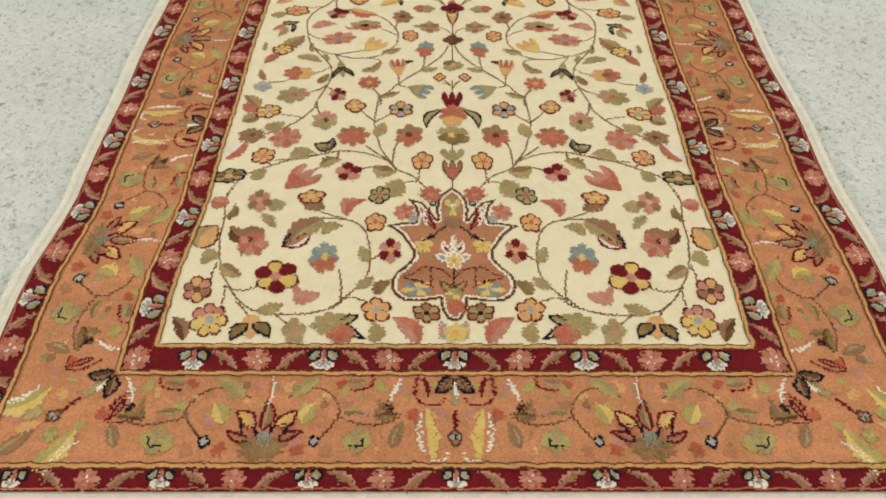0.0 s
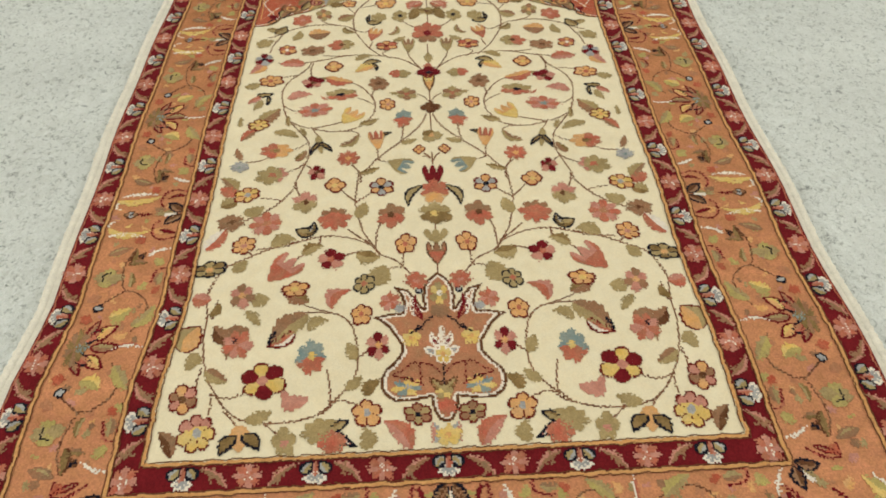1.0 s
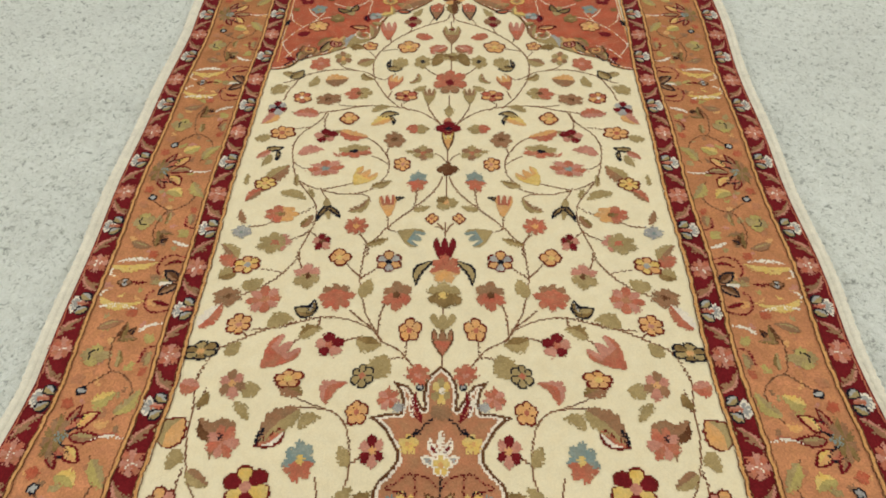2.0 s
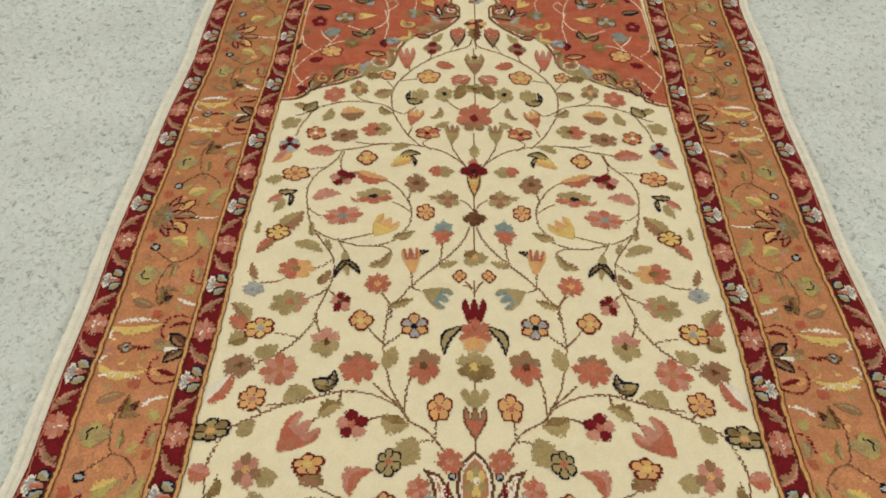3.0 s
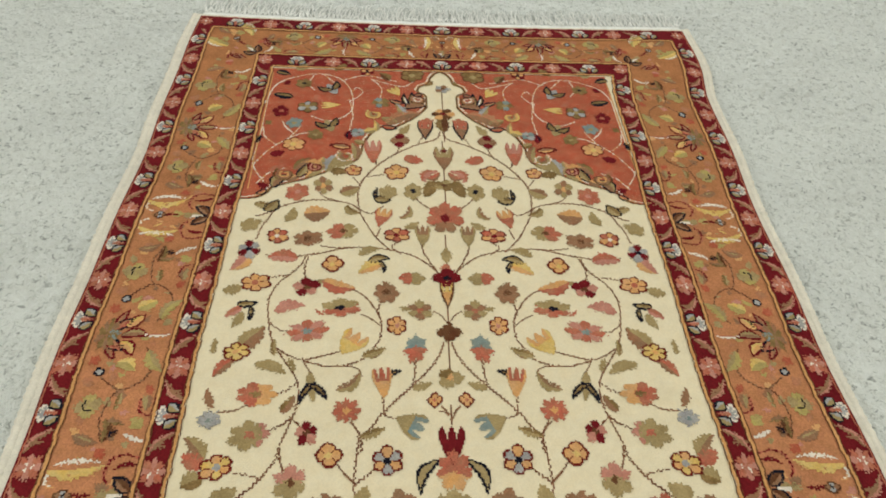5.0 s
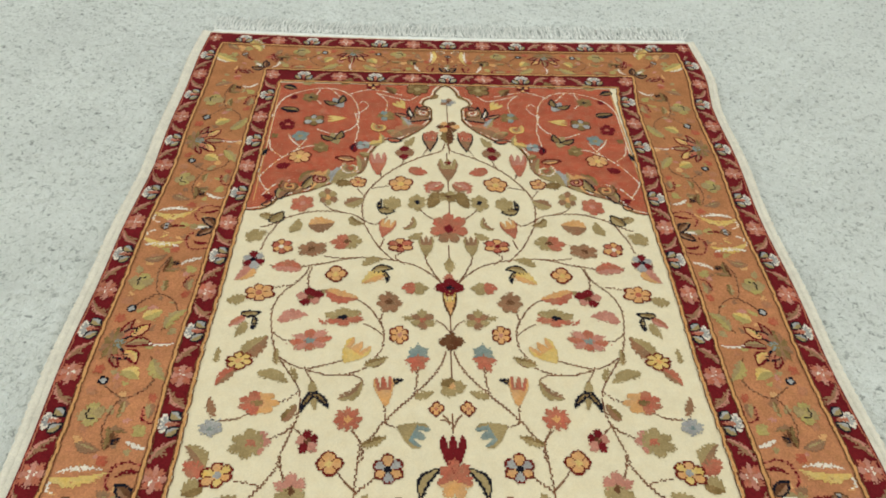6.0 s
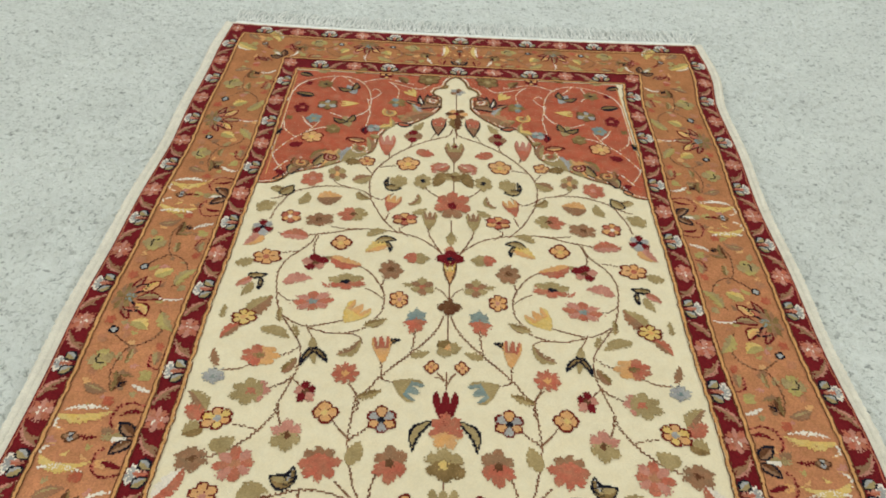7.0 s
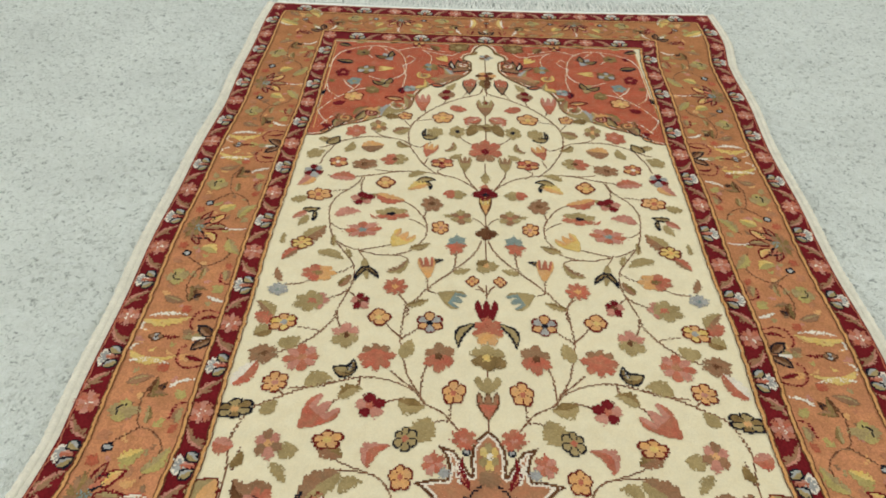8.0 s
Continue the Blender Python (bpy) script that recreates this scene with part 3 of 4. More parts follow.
stem(field, [(-0.266, 0.726), (-0.284, 0.731), (-0.301, 0.734)])
stem(field, [(-0.242, 0.768), (-0.238, 0.747), (-0.229, 0.731)])
# Vines of the upper field
stem(field, [(-0.245, 0.761), (-0.242, 0.779), (-0.236, 0.797), (-0.23, 0.817), (-0.226, 0.838), (-0.226, 0.86), (-0.232, 0.883), (-0.241, 0.897), (-0.254, 0.917), (-0.268, 0.937), (-0.278, 0.96), (-0.285, 0.99), (-0.29, 1.027), (-0.286, 1.05), (-0.277, 1.07), (-0.261, 1.089), (-0.247, 1.107), (-0.239, 1.128)])
stem(field, [(-0.309, 1.131), (-0.276, 1.127), (-0.24, 1.132), (-0.207, 1.14), (-0.167, 1.151), (-0.117, 1.149), (-0.066, 1.136), (-0.036, 1.115), (-0.015, 1.092), (-0.004, 1.079)])
stem(field, [(-0.22, 1.154), (-0.191, 1.149), (-0.163, 1.151)])
stem(field, [(-0.268, 0.937), (-0.238, 0.919), (-0.221, 0.916), (-0.191, 0.923), (-0.17, 0.931)])
stem(field, [(-0.226, 0.919), (-0.218, 0.905), (-0.21, 0.891)])
stem(field, [(-0.221, 0.913), (-0.189, 0.904), (-0.159, 0.904), (-0.14, 0.899), (-0.133, 0.885)])
stem(field, [(-0.159, 0.904), (-0.141, 0.912), (-0.128, 0.921)])
stem(field, [(-0.16, 1.057), (-0.138, 1.043), (-0.119, 1.017), (-0.108, 0.99), (-0.108, 0.959), (-0.116, 0.941), (-0.126, 0.925)])
stem(field, [(-0.14, 1.004), (-0.121, 0.992), (-0.107, 0.978)])
stem(field, [(-0.11, 1.03), (-0.113, 1.017), (-0.113, 1.002)])
stem(field, [(-0.022, 1.011), (-0.01, 1.0), (-0.002, 0.987)])
stem(field, [(-0.006, 0.947), (-0.017, 0.92), (-0.034, 0.894), (-0.054, 0.872), (-0.073, 0.852), (-0.089, 0.835), (-0.105, 0.816), (-0.117, 0.797), (-0.127, 0.782), (-0.128, 0.762)])
stem(field, [(-0.056, 0.872), (-0.053, 0.893), (-0.052, 0.918)])
stem(field, [(-0.097, 0.822), (-0.099, 0.839), (-0.099, 0.854)])
stem(field, [(-0.099, 0.822), (-0.087, 0.816), (-0.075, 0.813)])
stem(field, [(-0.128, 0.778), (-0.133, 0.793), (-0.144, 0.807)])
stem(field, [(-0.23, 0.817), (-0.245, 0.804), (-0.261, 0.797)])
stem(field, [(-0.336, 0.825), (-0.314, 0.829), (-0.297, 0.837)])
stem(field, [(-0.23, 0.874), (-0.243, 0.862), (-0.257, 0.856)])
stem(field, [(-0.233, 0.817), (-0.224, 0.809), (-0.217, 0.802)])
stem(field, [(-0.282, 0.984), (-0.268, 0.972), (-0.253, 0.969)])
stem(field, [(-0.014, 0.834), (-0.009, 0.829), (-0.004, 0.819)])
stem(field, [(-0.3, 1.078), (-0.283, 1.083), (-0.27, 1.086)])
stem(field, [(-0.239, 1.128), (-0.243, 1.107), (-0.241, 1.08)])
stem(field, [(-0.13, 0.925), (-0.114, 0.921), (-0.103, 0.932)])
stem(field, [(-0.102, 1.144), (-0.13, 1.178), (-0.147, 1.212), (-0.16, 1.243), (-0.165, 1.285), (-0.161, 1.319), (-0.143, 1.355), (-0.122, 1.383), (-0.095, 1.411), (-0.054, 1.439), (-0.013, 1.461), (-0.004, 1.485)])
stem(field, [(-0.16, 1.247), (-0.178, 1.262), (-0.211, 1.27), (-0.251, 1.271), (-0.281, 1.262), (-0.31, 1.246), (-0.322, 1.22), (-0.331, 1.195), (-0.336, 1.169)])
stem(field, [(-0.31, 1.246), (-0.325, 1.236), (-0.344, 1.226)])
stem(field, [(-0.236, 1.291), (-0.224, 1.278), (-0.2, 1.269)])
stem(field, [(-0.161, 1.25), (-0.137, 1.237), (-0.115, 1.257)])
stem(field, [(-0.119, 1.347), (-0.134, 1.343), (-0.15, 1.339)])
stem(field, [(-0.177, 1.336), (-0.168, 1.322), (-0.162, 1.31)])
stem(field, [(-0.134, 1.374), (-0.138, 1.387), (-0.141, 1.402)])
stem(field, [(-0.098, 1.407), (-0.092, 1.422), (-0.092, 1.438)])
stem(field, [(-0.054, 1.439), (-0.048, 1.455), (-0.041, 1.472)])
stem(field, [(-0.056, 1.282), (-0.041, 1.263), (-0.022, 1.247)])
stem(field, [(-0.124, 1.176), (-0.119, 1.194), (-0.118, 1.212)])
stem(field, [(-0.043, 1.16), (-0.038, 1.139), (-0.025, 1.111), (-0.015, 1.092)])
stem(field, [(-0.087, 1.164), (-0.096, 1.153), (-0.081, 1.138)])
# Flowers and leaves of the lower field
flower(field, -0.243, 0.342, -0.254, 0.404, "YR", n=6, wide=0.97, centre="E", outline="R")
flower(field, -0.349, 0.327, -0.359, 0.372, "OTE", n=6, wide=0.96, centre="N", outline="Z")
flower(field, -0.32, 0.269, -0.331, 0.328, "YE", n=7, wide=0.81, centre="M", outline="Z", split=0.62)
leaf(field, -0.351, 0.269, -0.375, 0.305, "TN", wide=0.45)
bell(field, -0.271, 0.303, -0.267, 0.264, "OGK", wide=1.5)
flower(field, -0.207, 0.257, -0.213, 0.301, "L", n=5, wide=0.73, centre="E")
flower(field, -0.164, 0.277, -0.168, 0.314, "L", n=7, wide=1.30)
flower(field, -0.147, 0.261, -0.15, 0.295, "P", n=7, wide=1.15)
leaf(field, -0.151, 0.294, -0.128, 0.307, "LG", wide=0.66, outline="K")
leaf(field, -0.152, 0.294, -0.116, 0.267, "WE", wide=0.32, outline="K")
leaf(field, -0.102, 0.264, -0.104, 0.296, "L", wide=0.73)
leaf(field, -0.043, 0.265, -0.078, 0.306, "PE", wide=0.51, bend=-0.15)
flower(field, -0.103, 0.295, -0.105, 0.339, "O", n=5, wide=0.95, centre="M", outline="R")
leaf(field, -0.109, 0.344, -0.088, 0.369, "G", wide=0.56)
leaf(field, -0.133, 0.352, -0.111, 0.374, "L", wide=0.54)
leaf(field, -0.185, 0.334, -0.224, 0.351, "E", wide=0.58, bend=0.3)
leaf(field, -0.264, 0.312, -0.23, 0.324, "L", wide=0.56)
leaf(field, -0.331, 0.393, -0.298, 0.373, "LT", wide=0.54)
leaf(field, -0.349, 0.425, -0.359, 0.395, "L", wide=0.74)
leaf(field, -0.379, 0.428, -0.359, 0.472, "OL", wide=1.02, outline="Z")
flower(field, -0.29, 0.408, -0.302, 0.46, "PE", n=7, wide=0.81)
leaf(field, -0.304, 0.439, -0.337, 0.468, "TN", wide=0.6)
leaf(field, -0.314, 0.461, -0.281, 0.457, "T", wide=0.68)
leaf(field, -0.313, 0.448, -0.306, 0.409, "T", wide=0.28)
flower(field, -0.3, 0.436, -0.303, 0.448, "K", n=4, wide=0.92)
leaf(field, -0.201, 0.487, -0.249, 0.435, "TL", wide=0.53, bend=-0.1)
leaf(field, -0.243, 0.457, -0.25, 0.43, "K", wide=0.31)
leaf(field, -0.211, 0.453, -0.251, 0.426, "PW", wide=0.45, outline="Z")
leaf(field, -0.198, 0.46, -0.168, 0.475, "L", wide=0.6, bend=0.2)
flower(field, -0.18, 0.38, -0.189, 0.439, "PB", n=7, wide=0.73, centre="Y", split=0.45)
leaf(field, -0.122, 0.4, -0.135, 0.431, "L", wide=0.49)
flower(field, -0.089, 0.398, -0.092, 0.446, "RE", n=6, wide=0.77, centre="O")
flower(field, -0.116, 0.458, -0.12, 0.501, "O", n=5, wide=0.74, centre="P", outline="R")
leaf(field, -0.105, 0.534, -0.081, 0.572, "L", wide=0.82)
flower(field, -0.115, 0.517, -0.117, 0.558, "L", n=6, wide=0.85, centre="P", outline="K")
leaf(field, -0.172, 0.497, -0.142, 0.531, "PE", wide=0.56, bend=0.3)
flower(field, -0.222, 0.515, -0.226, 0.549, "O", n=5, wide=1.26, centre="Y", outline="R")
leaf(field, -0.233, 0.523, -0.2, 0.506, "TG", wide=0.71)
flower(field, -0.3, 0.501, -0.309, 0.547, "TE", n=6, wide=0.87, centre="O")
leaf(field, -0.288, 0.508, -0.262, 0.518, "L", wide=0.92)
leaf(field, -0.381, 0.522, -0.352, 0.517, "PE", wide=0.9)
leaf(field, -0.293, 0.496, -0.269, 0.466, "L", wide=0.37)
leaf(field, -0.345, 0.486, -0.335, 0.51, "G", wide=0.55)
trumpet(field, -0.267, 0.548, -0.227, 0.595, "PE", wide=0.89)
flower(field, -0.168, 0.567, -0.172, 0.61, "RE", n=5, wide=1.07, centre="P")
flower(field, -0.36, 0.559, -0.366, 0.595, "LG", n=6, wide=1.44, centre="O", outline="K")
leaf(field, -0.376, 0.618, -0.348, 0.666, "PW", wide=0.5)
flower(field, -0.311, 0.605, -0.318, 0.644, "O", n=6, wide=1.05, centre="E", outline="R")
flower(field, -0.339, 0.659, -0.346, 0.696, "T", n=6, wide=1.30, centre="N")
flower(field, -0.278, 0.647, -0.286, 0.697, "PE", n=8, wide=1.14, centre="S")
leaf(field, -0.271, 0.627, -0.231, 0.639, "L", wide=0.65)
leaf(field, -0.323, 0.695, -0.291, 0.709, "L", wide=0.76)
leaf(field, -0.343, 0.754, -0.376, 0.789, "LT", wide=0.45)
leaf(field, -0.343, 0.741, -0.375, 0.761, "P", wide=0.58)
leaf(field, -0.341, 0.729, -0.368, 0.716, "LG", wide=0.88)
flower(field, -0.321, 0.722, -0.328, 0.761, "OY", n=6, wide=1.15, centre="M", outline="N")
flower(field, -0.218, 0.694, -0.223, 0.744, "LE", n=6, wide=0.94, centre="N", split=0.55)
leaf(field, -0.198, 0.647, -0.234, 0.655, "LG", wide=0.68, outline="K")
leaf(field, -0.209, 0.644, -0.201, 0.673, "GM", wide=0.53, outline="K")
flower(field, -0.168, 0.65, -0.173, 0.707, "PT", n=8, wide=0.95, split=0.7)
flower(field, -0.172, 0.739, -0.175, 0.776, "O", n=4, wide=1.05, centre="Y", outline="R")
flower(field, -0.09, 0.727, -0.092, 0.77, "OM", n=6, wide=1.07, centre="K", outline="Z")
flower(field, -0.073, 0.653, -0.075, 0.71, "PT", n=6, wide=0.86, centre="N", split=0.55)
leaf(field, -0.13, 0.677, -0.118, 0.714, "L", wide=0.59)
flower(field, -0.05, 0.594, -0.051, 0.638, "O", n=5, wide=0.86, centre="P", outline="R")
leaf(field, -0.13, 0.596, -0.091, 0.588, "LG", wide=0.67)
leaf(field, -0.218, 0.604, -0.186, 0.622, "LG", wide=0.6)
leaf(field, -0.325, 0.57, -0.306, 0.594, "L", wide=0.67)
# Flanking the vase
flower(field, -0.034, 0.521, -0.035, 0.555, "P", n=7, wide=1.09, centre="E")
leaf(field, -0.036, 0.522, -0.026, 0.515, "M", wide=1.11, outline="K")
flower(field, -0.074, 0.483, -0.075, 0.518, "PE", n=7, wide=0.94)
leaf(field, -0.069, 0.486, -0.051, 0.488, "M", wide=0.86)
flower(field, -0.036, 0.293, -0.037, 0.328, "TL", n=6, wide=1.14, centre="K", outline="Z")
flower(field, 0.002, 0.263, 0.003, 0.296, "Y", n=5, wide=1.00, centre="H")
leaf(field, -0.015, 0.268, -0.015, 0.299, "ME", wide=0.39)
# Flowers and leaves of the upper field
flower(field, -0.151, 0.805, -0.154, 0.847, "P", n=8, wide=0.95, centre="O")
trumpet(field, -0.098, 0.847, -0.104, 0.901, "OP", wide=0.6)
leaf(field, -0.097, 0.884, -0.073, 0.897, "GM", wide=0.37, outline="K")
flower(field, -0.051, 0.911, -0.052, 0.964, "PB", n=7, wide=0.68, split=0.5)
flower(field, -0.081, 0.962, -0.082, 0.999, "O", n=6, wide=0.95, centre="E", outline="R")
flower(field, -0.046, 0.992, -0.046, 1.032, "LT", n=6, wide=1.10, centre="P")
leaf(field, -0.06, 1.012, -0.079, 1.018, "L", wide=0.5)
trumpet(field, -0.167, 0.926, -0.139, 0.966, "YO", wide=0.97)
flower(field, -0.22, 0.946, -0.226, 0.991, "PE", n=8, wide=1.44, centre="B")
flower(field, -0.173, 0.996, -0.178, 1.036, "PL", n=6, wide=1.57, centre="K", split=0.5)
leaf(field, -0.2, 1.001, -0.215, 1.012, "P", wide=0.24)
leaf(field, -0.282, 1.011, -0.234, 1.024, "E", wide=0.47, bend=0.15)
leaf(field, -0.334, 1.016, -0.358, 0.998, "PE", wide=0.53)
leaf(field, -0.33, 1.007, -0.342, 0.975, "L", wide=0.44)
leaf(field, -0.343, 1.022, -0.309, 1.025, "LG", wide=0.46, outline="K")
leaf(field, -0.32, 1.021, -0.318, 0.988, "LG", wide=0.32, outline="K")
leaf(field, -0.325, 0.934, -0.291, 0.978, "TL", wide=0.59)
flower(field, -0.324, 0.914, -0.331, 0.947, "Y", n=6, wide=1.33, centre="O", outline="Z")
leaf(field, -0.331, 0.918, -0.356, 0.885, "PT", wide=0.45)
leaf(field, -0.363, 0.926, -0.363, 0.956, "L", wide=0.31)
leaf(field, -0.269, 0.923, -0.273, 0.955, "LG", wide=0.29)
leaf(field, -0.295, 0.91, -0.246, 0.893, "L", wide=0.39, bend=0.12)
leaf(field, -0.235, 0.894, -0.246, 0.919, "L", wide=0.32)
bell(field, -0.21, 0.887, -0.201, 0.836, "LGK", wide=0.62)
flower(field, -0.319, 0.854, -0.255, 0.855, "PO", n=7, wide=0.63, centre="G", split=0.55)
leaf(field, -0.248, 0.824, -0.229, 0.854, "TG", wide=0.44)
flower(field, -0.205, 0.774, -0.209, 0.81, "RE", n=5, wide=0.94, centre="N")
flower(field, -0.315, 0.789, -0.257, 0.79, "LE", n=7, wide=0.83, centre="P", split=0.72)
leaf(field, -0.347, 0.831, -0.36, 0.867, "T", wide=0.31)
flower(field, -0.345, 0.799, -0.351, 0.826, "M", n=6, wide=1.30, centre="B")
leaf(field, -0.358, 0.821, -0.341, 0.824, "K", wide=0.24)
trumpet(field, -0.08, 0.816, -0.04, 0.796, "LB", wide=1.01)
leaf(field, -0.13, 0.784, -0.095, 0.799, "LG", wide=0.37)
flower(field, -0.024, 0.831, -0.024, 0.858, "O", n=4, wide=0.81, centre="P", outline="R")
leaf(field, -0.056, 0.864, -0.026, 0.873, "L", wide=0.45)
leaf(field, -0.166, 0.858, -0.132, 0.892, "LT", wide=0.36, bend=-0.2)
leaf(field, -0.134, 0.921, -0.098, 0.937, "LG", wide=0.39)
flower(field, -0.1, 1.027, -0.103, 1.073, "T", n=7, wide=0.96, centre="N")
flower(field, -0.085, 1.08, -0.036, 1.081, "PL", n=6, wide=0.59, split=0.5)
leaf(field, -0.21, 1.071, -0.154, 1.055, "PO", wide=0.5)
leaf(field, -0.207, 1.075, -0.218, 1.071, "L", wide=0.69)
flower(field, -0.232, 1.038, -0.238, 1.08, "RE", n=5, wide=1.05, centre="N")
flower(field, -0.195, 1.093, -0.199, 1.129, "O", n=4, wide=1.11, centre="Y", outline="N")
leaf(field, -0.112, 1.115, -0.152, 1.093, "YO", wide=0.55)
leaf(field, -0.137, 1.12, -0.097, 1.128, "LG", wide=0.47, outline="K")
leaf(field, -0.115, 1.121, -0.106, 1.092, "LG", wide=0.33, outline="K")
flower(field, -0.318, 1.048, -0.326, 1.089, "O", n=6, wide=1.17, centre="P", outline="N")
leaf(field, -0.371, 1.049, -0.34, 1.06, "L", wide=0.63)
leaf(field, -0.258, 1.126, -0.309, 1.129, "PE", wide=0.57)
leaf(field, -0.342, 1.136, -0.365, 1.093, "EO", wide=0.56)
flower(field, -0.34, 1.124, -0.348, 1.165, "RM", n=6, wide=1.00, centre="K")
flower(field, -0.243, 1.151, -0.248, 1.191, "T", n=6, wide=1.27, centre="N")
flower(field, -0.297, 1.157, -0.303, 1.197, "OP", n=6, wide=0.93, centre="W", outline="N")
flower(field, -0.349, 1.187, -0.356, 1.221, "L", n=5, wide=1.12)
flower(field, -0.213, 1.19, -0.154, 1.192, "PL", n=6, wide=0.68, centre="N", split=0.5)
leaf(field, -0.259, 1.233, -0.212, 1.239, "TO", wide=0.85)
leaf(field, -0.288, 1.212, -0.277, 1.25, "L", wide=0.5)
flower(field, -0.087, 1.162, -0.089, 1.202, "OP", n=6, wide=1.17, centre="R", outline="N")
leaf(field, -0.072, 1.198, -0.048, 1.216, "L", wide=0.49)
trumpet(field, -0.122, 1.203, -0.11, 1.251, "PO", wide=0.7)
leaf(field, -0.186, 1.254, -0.159, 1.234, "LG", wide=0.54)
trumpet(field, -0.041, 1.154, -0.041, 1.207, "LT", wide=0.56)
leaf(field, -0.08, 1.221, -0.062, 1.259, "LT", wide=0.32, bend=-0.25)
leaf(field, -0.154, 1.135, -0.117, 1.152, "L", wide=0.43)
flower(field, -0.059, 1.277, -0.061, 1.323, "L", n=6, wide=0.83, centre="K")
flower(field, -0.107, 1.278, -0.11, 1.315, "L", n=6, wide=1.05)
leaf(field, -0.133, 1.277, -0.101, 1.273, "LG", wide=0.69, outline="K")
leaf(field, -0.132, 1.274, -0.129, 1.309, "LG", wide=0.28, outline="K")
leaf(field, -0.046, 1.331, -0.015, 1.364, "EP", wide=0.44, bend=0.25)
flower(field, -0.092, 1.328, -0.096, 1.377, "O", n=5, wide=0.96, centre="Y", outline="N")
flower(field, -0.177, 1.338, -0.181, 1.374, "O", n=5, wide=0.89, centre="P", outline="R")
leaf(field, -0.198, 1.289, -0.164, 1.308, "LT", wide=0.72)
flower(field, -0.23, 1.286, -0.236, 1.336, "TL", n=6, wide=0.76, centre="O")
flower(field, -0.276, 1.268, -0.283, 1.318, "P", n=6, wide=0.92, centre="E")
leaf(field, -0.353, 1.26, -0.326, 1.252, "LG", wide=0.63)
leaf(field, -0.332, 1.239, -0.309, 1.269, "LG", wide=0.71, outline="K")
leaf(field, -0.224, 1.358, -0.192, 1.35, "G", wide=0.69)
trumpet(field, -0.142, 1.377, -0.145, 1.452, "PE", wide=0.52)
flower(field, -0.09, 1.43, -0.092, 1.474, "RT", n=4, wide=0.93, centre="T")
leaf(field, -0.091, 1.47, -0.07, 1.508, "L", wide=0.42)
trumpet(field, -0.038, 1.458, -0.037, 1.524, "TP", wide=0.56, outline="K")
leaf(field, -0.08, 1.4, -0.042, 1.386, "P", wide=0.65)
# The middle column and the corners' pale vines
stem(field, [(0.000, 0.573), (0.000, 0.545)])
stem(field, [(0.000, 0.655), (0.000, 0.618)])
stem(field, [(0.000, 0.958), (0.000, 0.919), (0.000, 0.881)])
stem(field, [(0.000, 0.836), (0.000, 0.805)])
stem(field, [(-0.017, 0.827), (0.000, 0.820), (0.000, 0.810)])
stem(field, [(0.000, 1.052), (0.000, 1.012), (0.000, 0.967)])
stem(field, [(0.000, 1.183), (0.000, 1.109)])
stem(field, [(0.000, 1.648), (0.000, 1.552), (0.000, 1.453)])
stem(field, [(0.000, 1.453), (0.000, 1.362), (0.000, 1.320), (0.000, 1.270)])
stem(field, [(-0.380, 1.362), (-0.364, 1.397), (-0.337, 1.436), (-0.295, 1.469), (-0.258, 1.468)], "W", "vine")
stem(field, [(-0.382, 1.571), (-0.365, 1.641), (-0.319, 1.676), (-0.267, 1.686), (-0.224, 1.664), (-0.200, 1.611), (-0.200, 1.547), (-0.241, 1.513), (-0.280, 1.528)], "W", "vine")
stem(field, [(-0.224, 1.664), (-0.174, 1.684), (-0.106, 1.665)], "W", "vine")
stem(field, [(-0.267, 1.684), (-0.242, 1.652)], "W", "vine")
stem(field, [(-0.351, 1.317), (-0.380, 1.372), (-0.379, 1.443), (-0.379, 1.531), (-0.379, 1.615)], "W", "vine")
stem(field, [(-0.202, 1.594), (-0.192, 1.536), (-0.198, 1.464)], "W", "vine")
stem(field, [(-0.159, 1.673), (-0.136, 1.637), (-0.138, 1.592)], "W", "vine")
stem(field, [(-0.325, 1.437), (-0.299, 1.493)], "W", "vine")
stem(field, [(-0.201, 1.587), (-0.185, 1.603), (-0.177, 1.623), (-0.189, 1.637), (-0.198, 1.624)], "W", "vine")
stem(field, [(-0.290, 1.679), (-0.298, 1.647), (-0.284, 1.623)], "W", "vine")
stem(field, [(-0.309, 1.468), (-0.327, 1.488), (-0.338, 1.510)], "W", "vine")
stem(field, [(-0.159, 1.670), (-0.091, 1.646), (-0.064, 1.669)], "W", "vine")
stem(field, [(-0.346, 1.435), (-0.368, 1.459), (-0.375, 1.489)], "W", "vine")
stem(field, [(-0.362, 1.316), (-0.342, 1.346), (-0.314, 1.361)], "W", "vine")
trumpet(field, 0.000, 0.568, 0.000, 0.618, "PT", wide=.75, outline="N")
trumpet(field, 0.000, 0.613, 0.000, 0.646, "L", wide=1.3)
trumpet(field, 0.000, 0.742, 0.000, 0.801, "R", wide=.7)
flower(field, 0.000, 0.705, 0.000, 0.764, "OP", n=7, split=.4, wide=.9)
flower(field, 0.000, 0.655, 0.000, 0.708, "GL", n=6, wide=1.1, split=.6, centre="Y")
leaf(field, 0.014, 0.669, -0.014, 0.669, "G", wide=.6)
leaf(field, -0.023, 0.754, -0.050, 0.701, "L", wide=.3, bend=-.2, outline="K")
flower(field, -0.019, 0.883, 0.019, 0.883, "LG", n=3, centre="O")
flower(field, -0.019, 0.968, 0.019, 0.968, "N", n=4)
flower(field, 0.000, 1.060, 0.000, 1.103, "R", n=4, wide=1.1, centre="K")
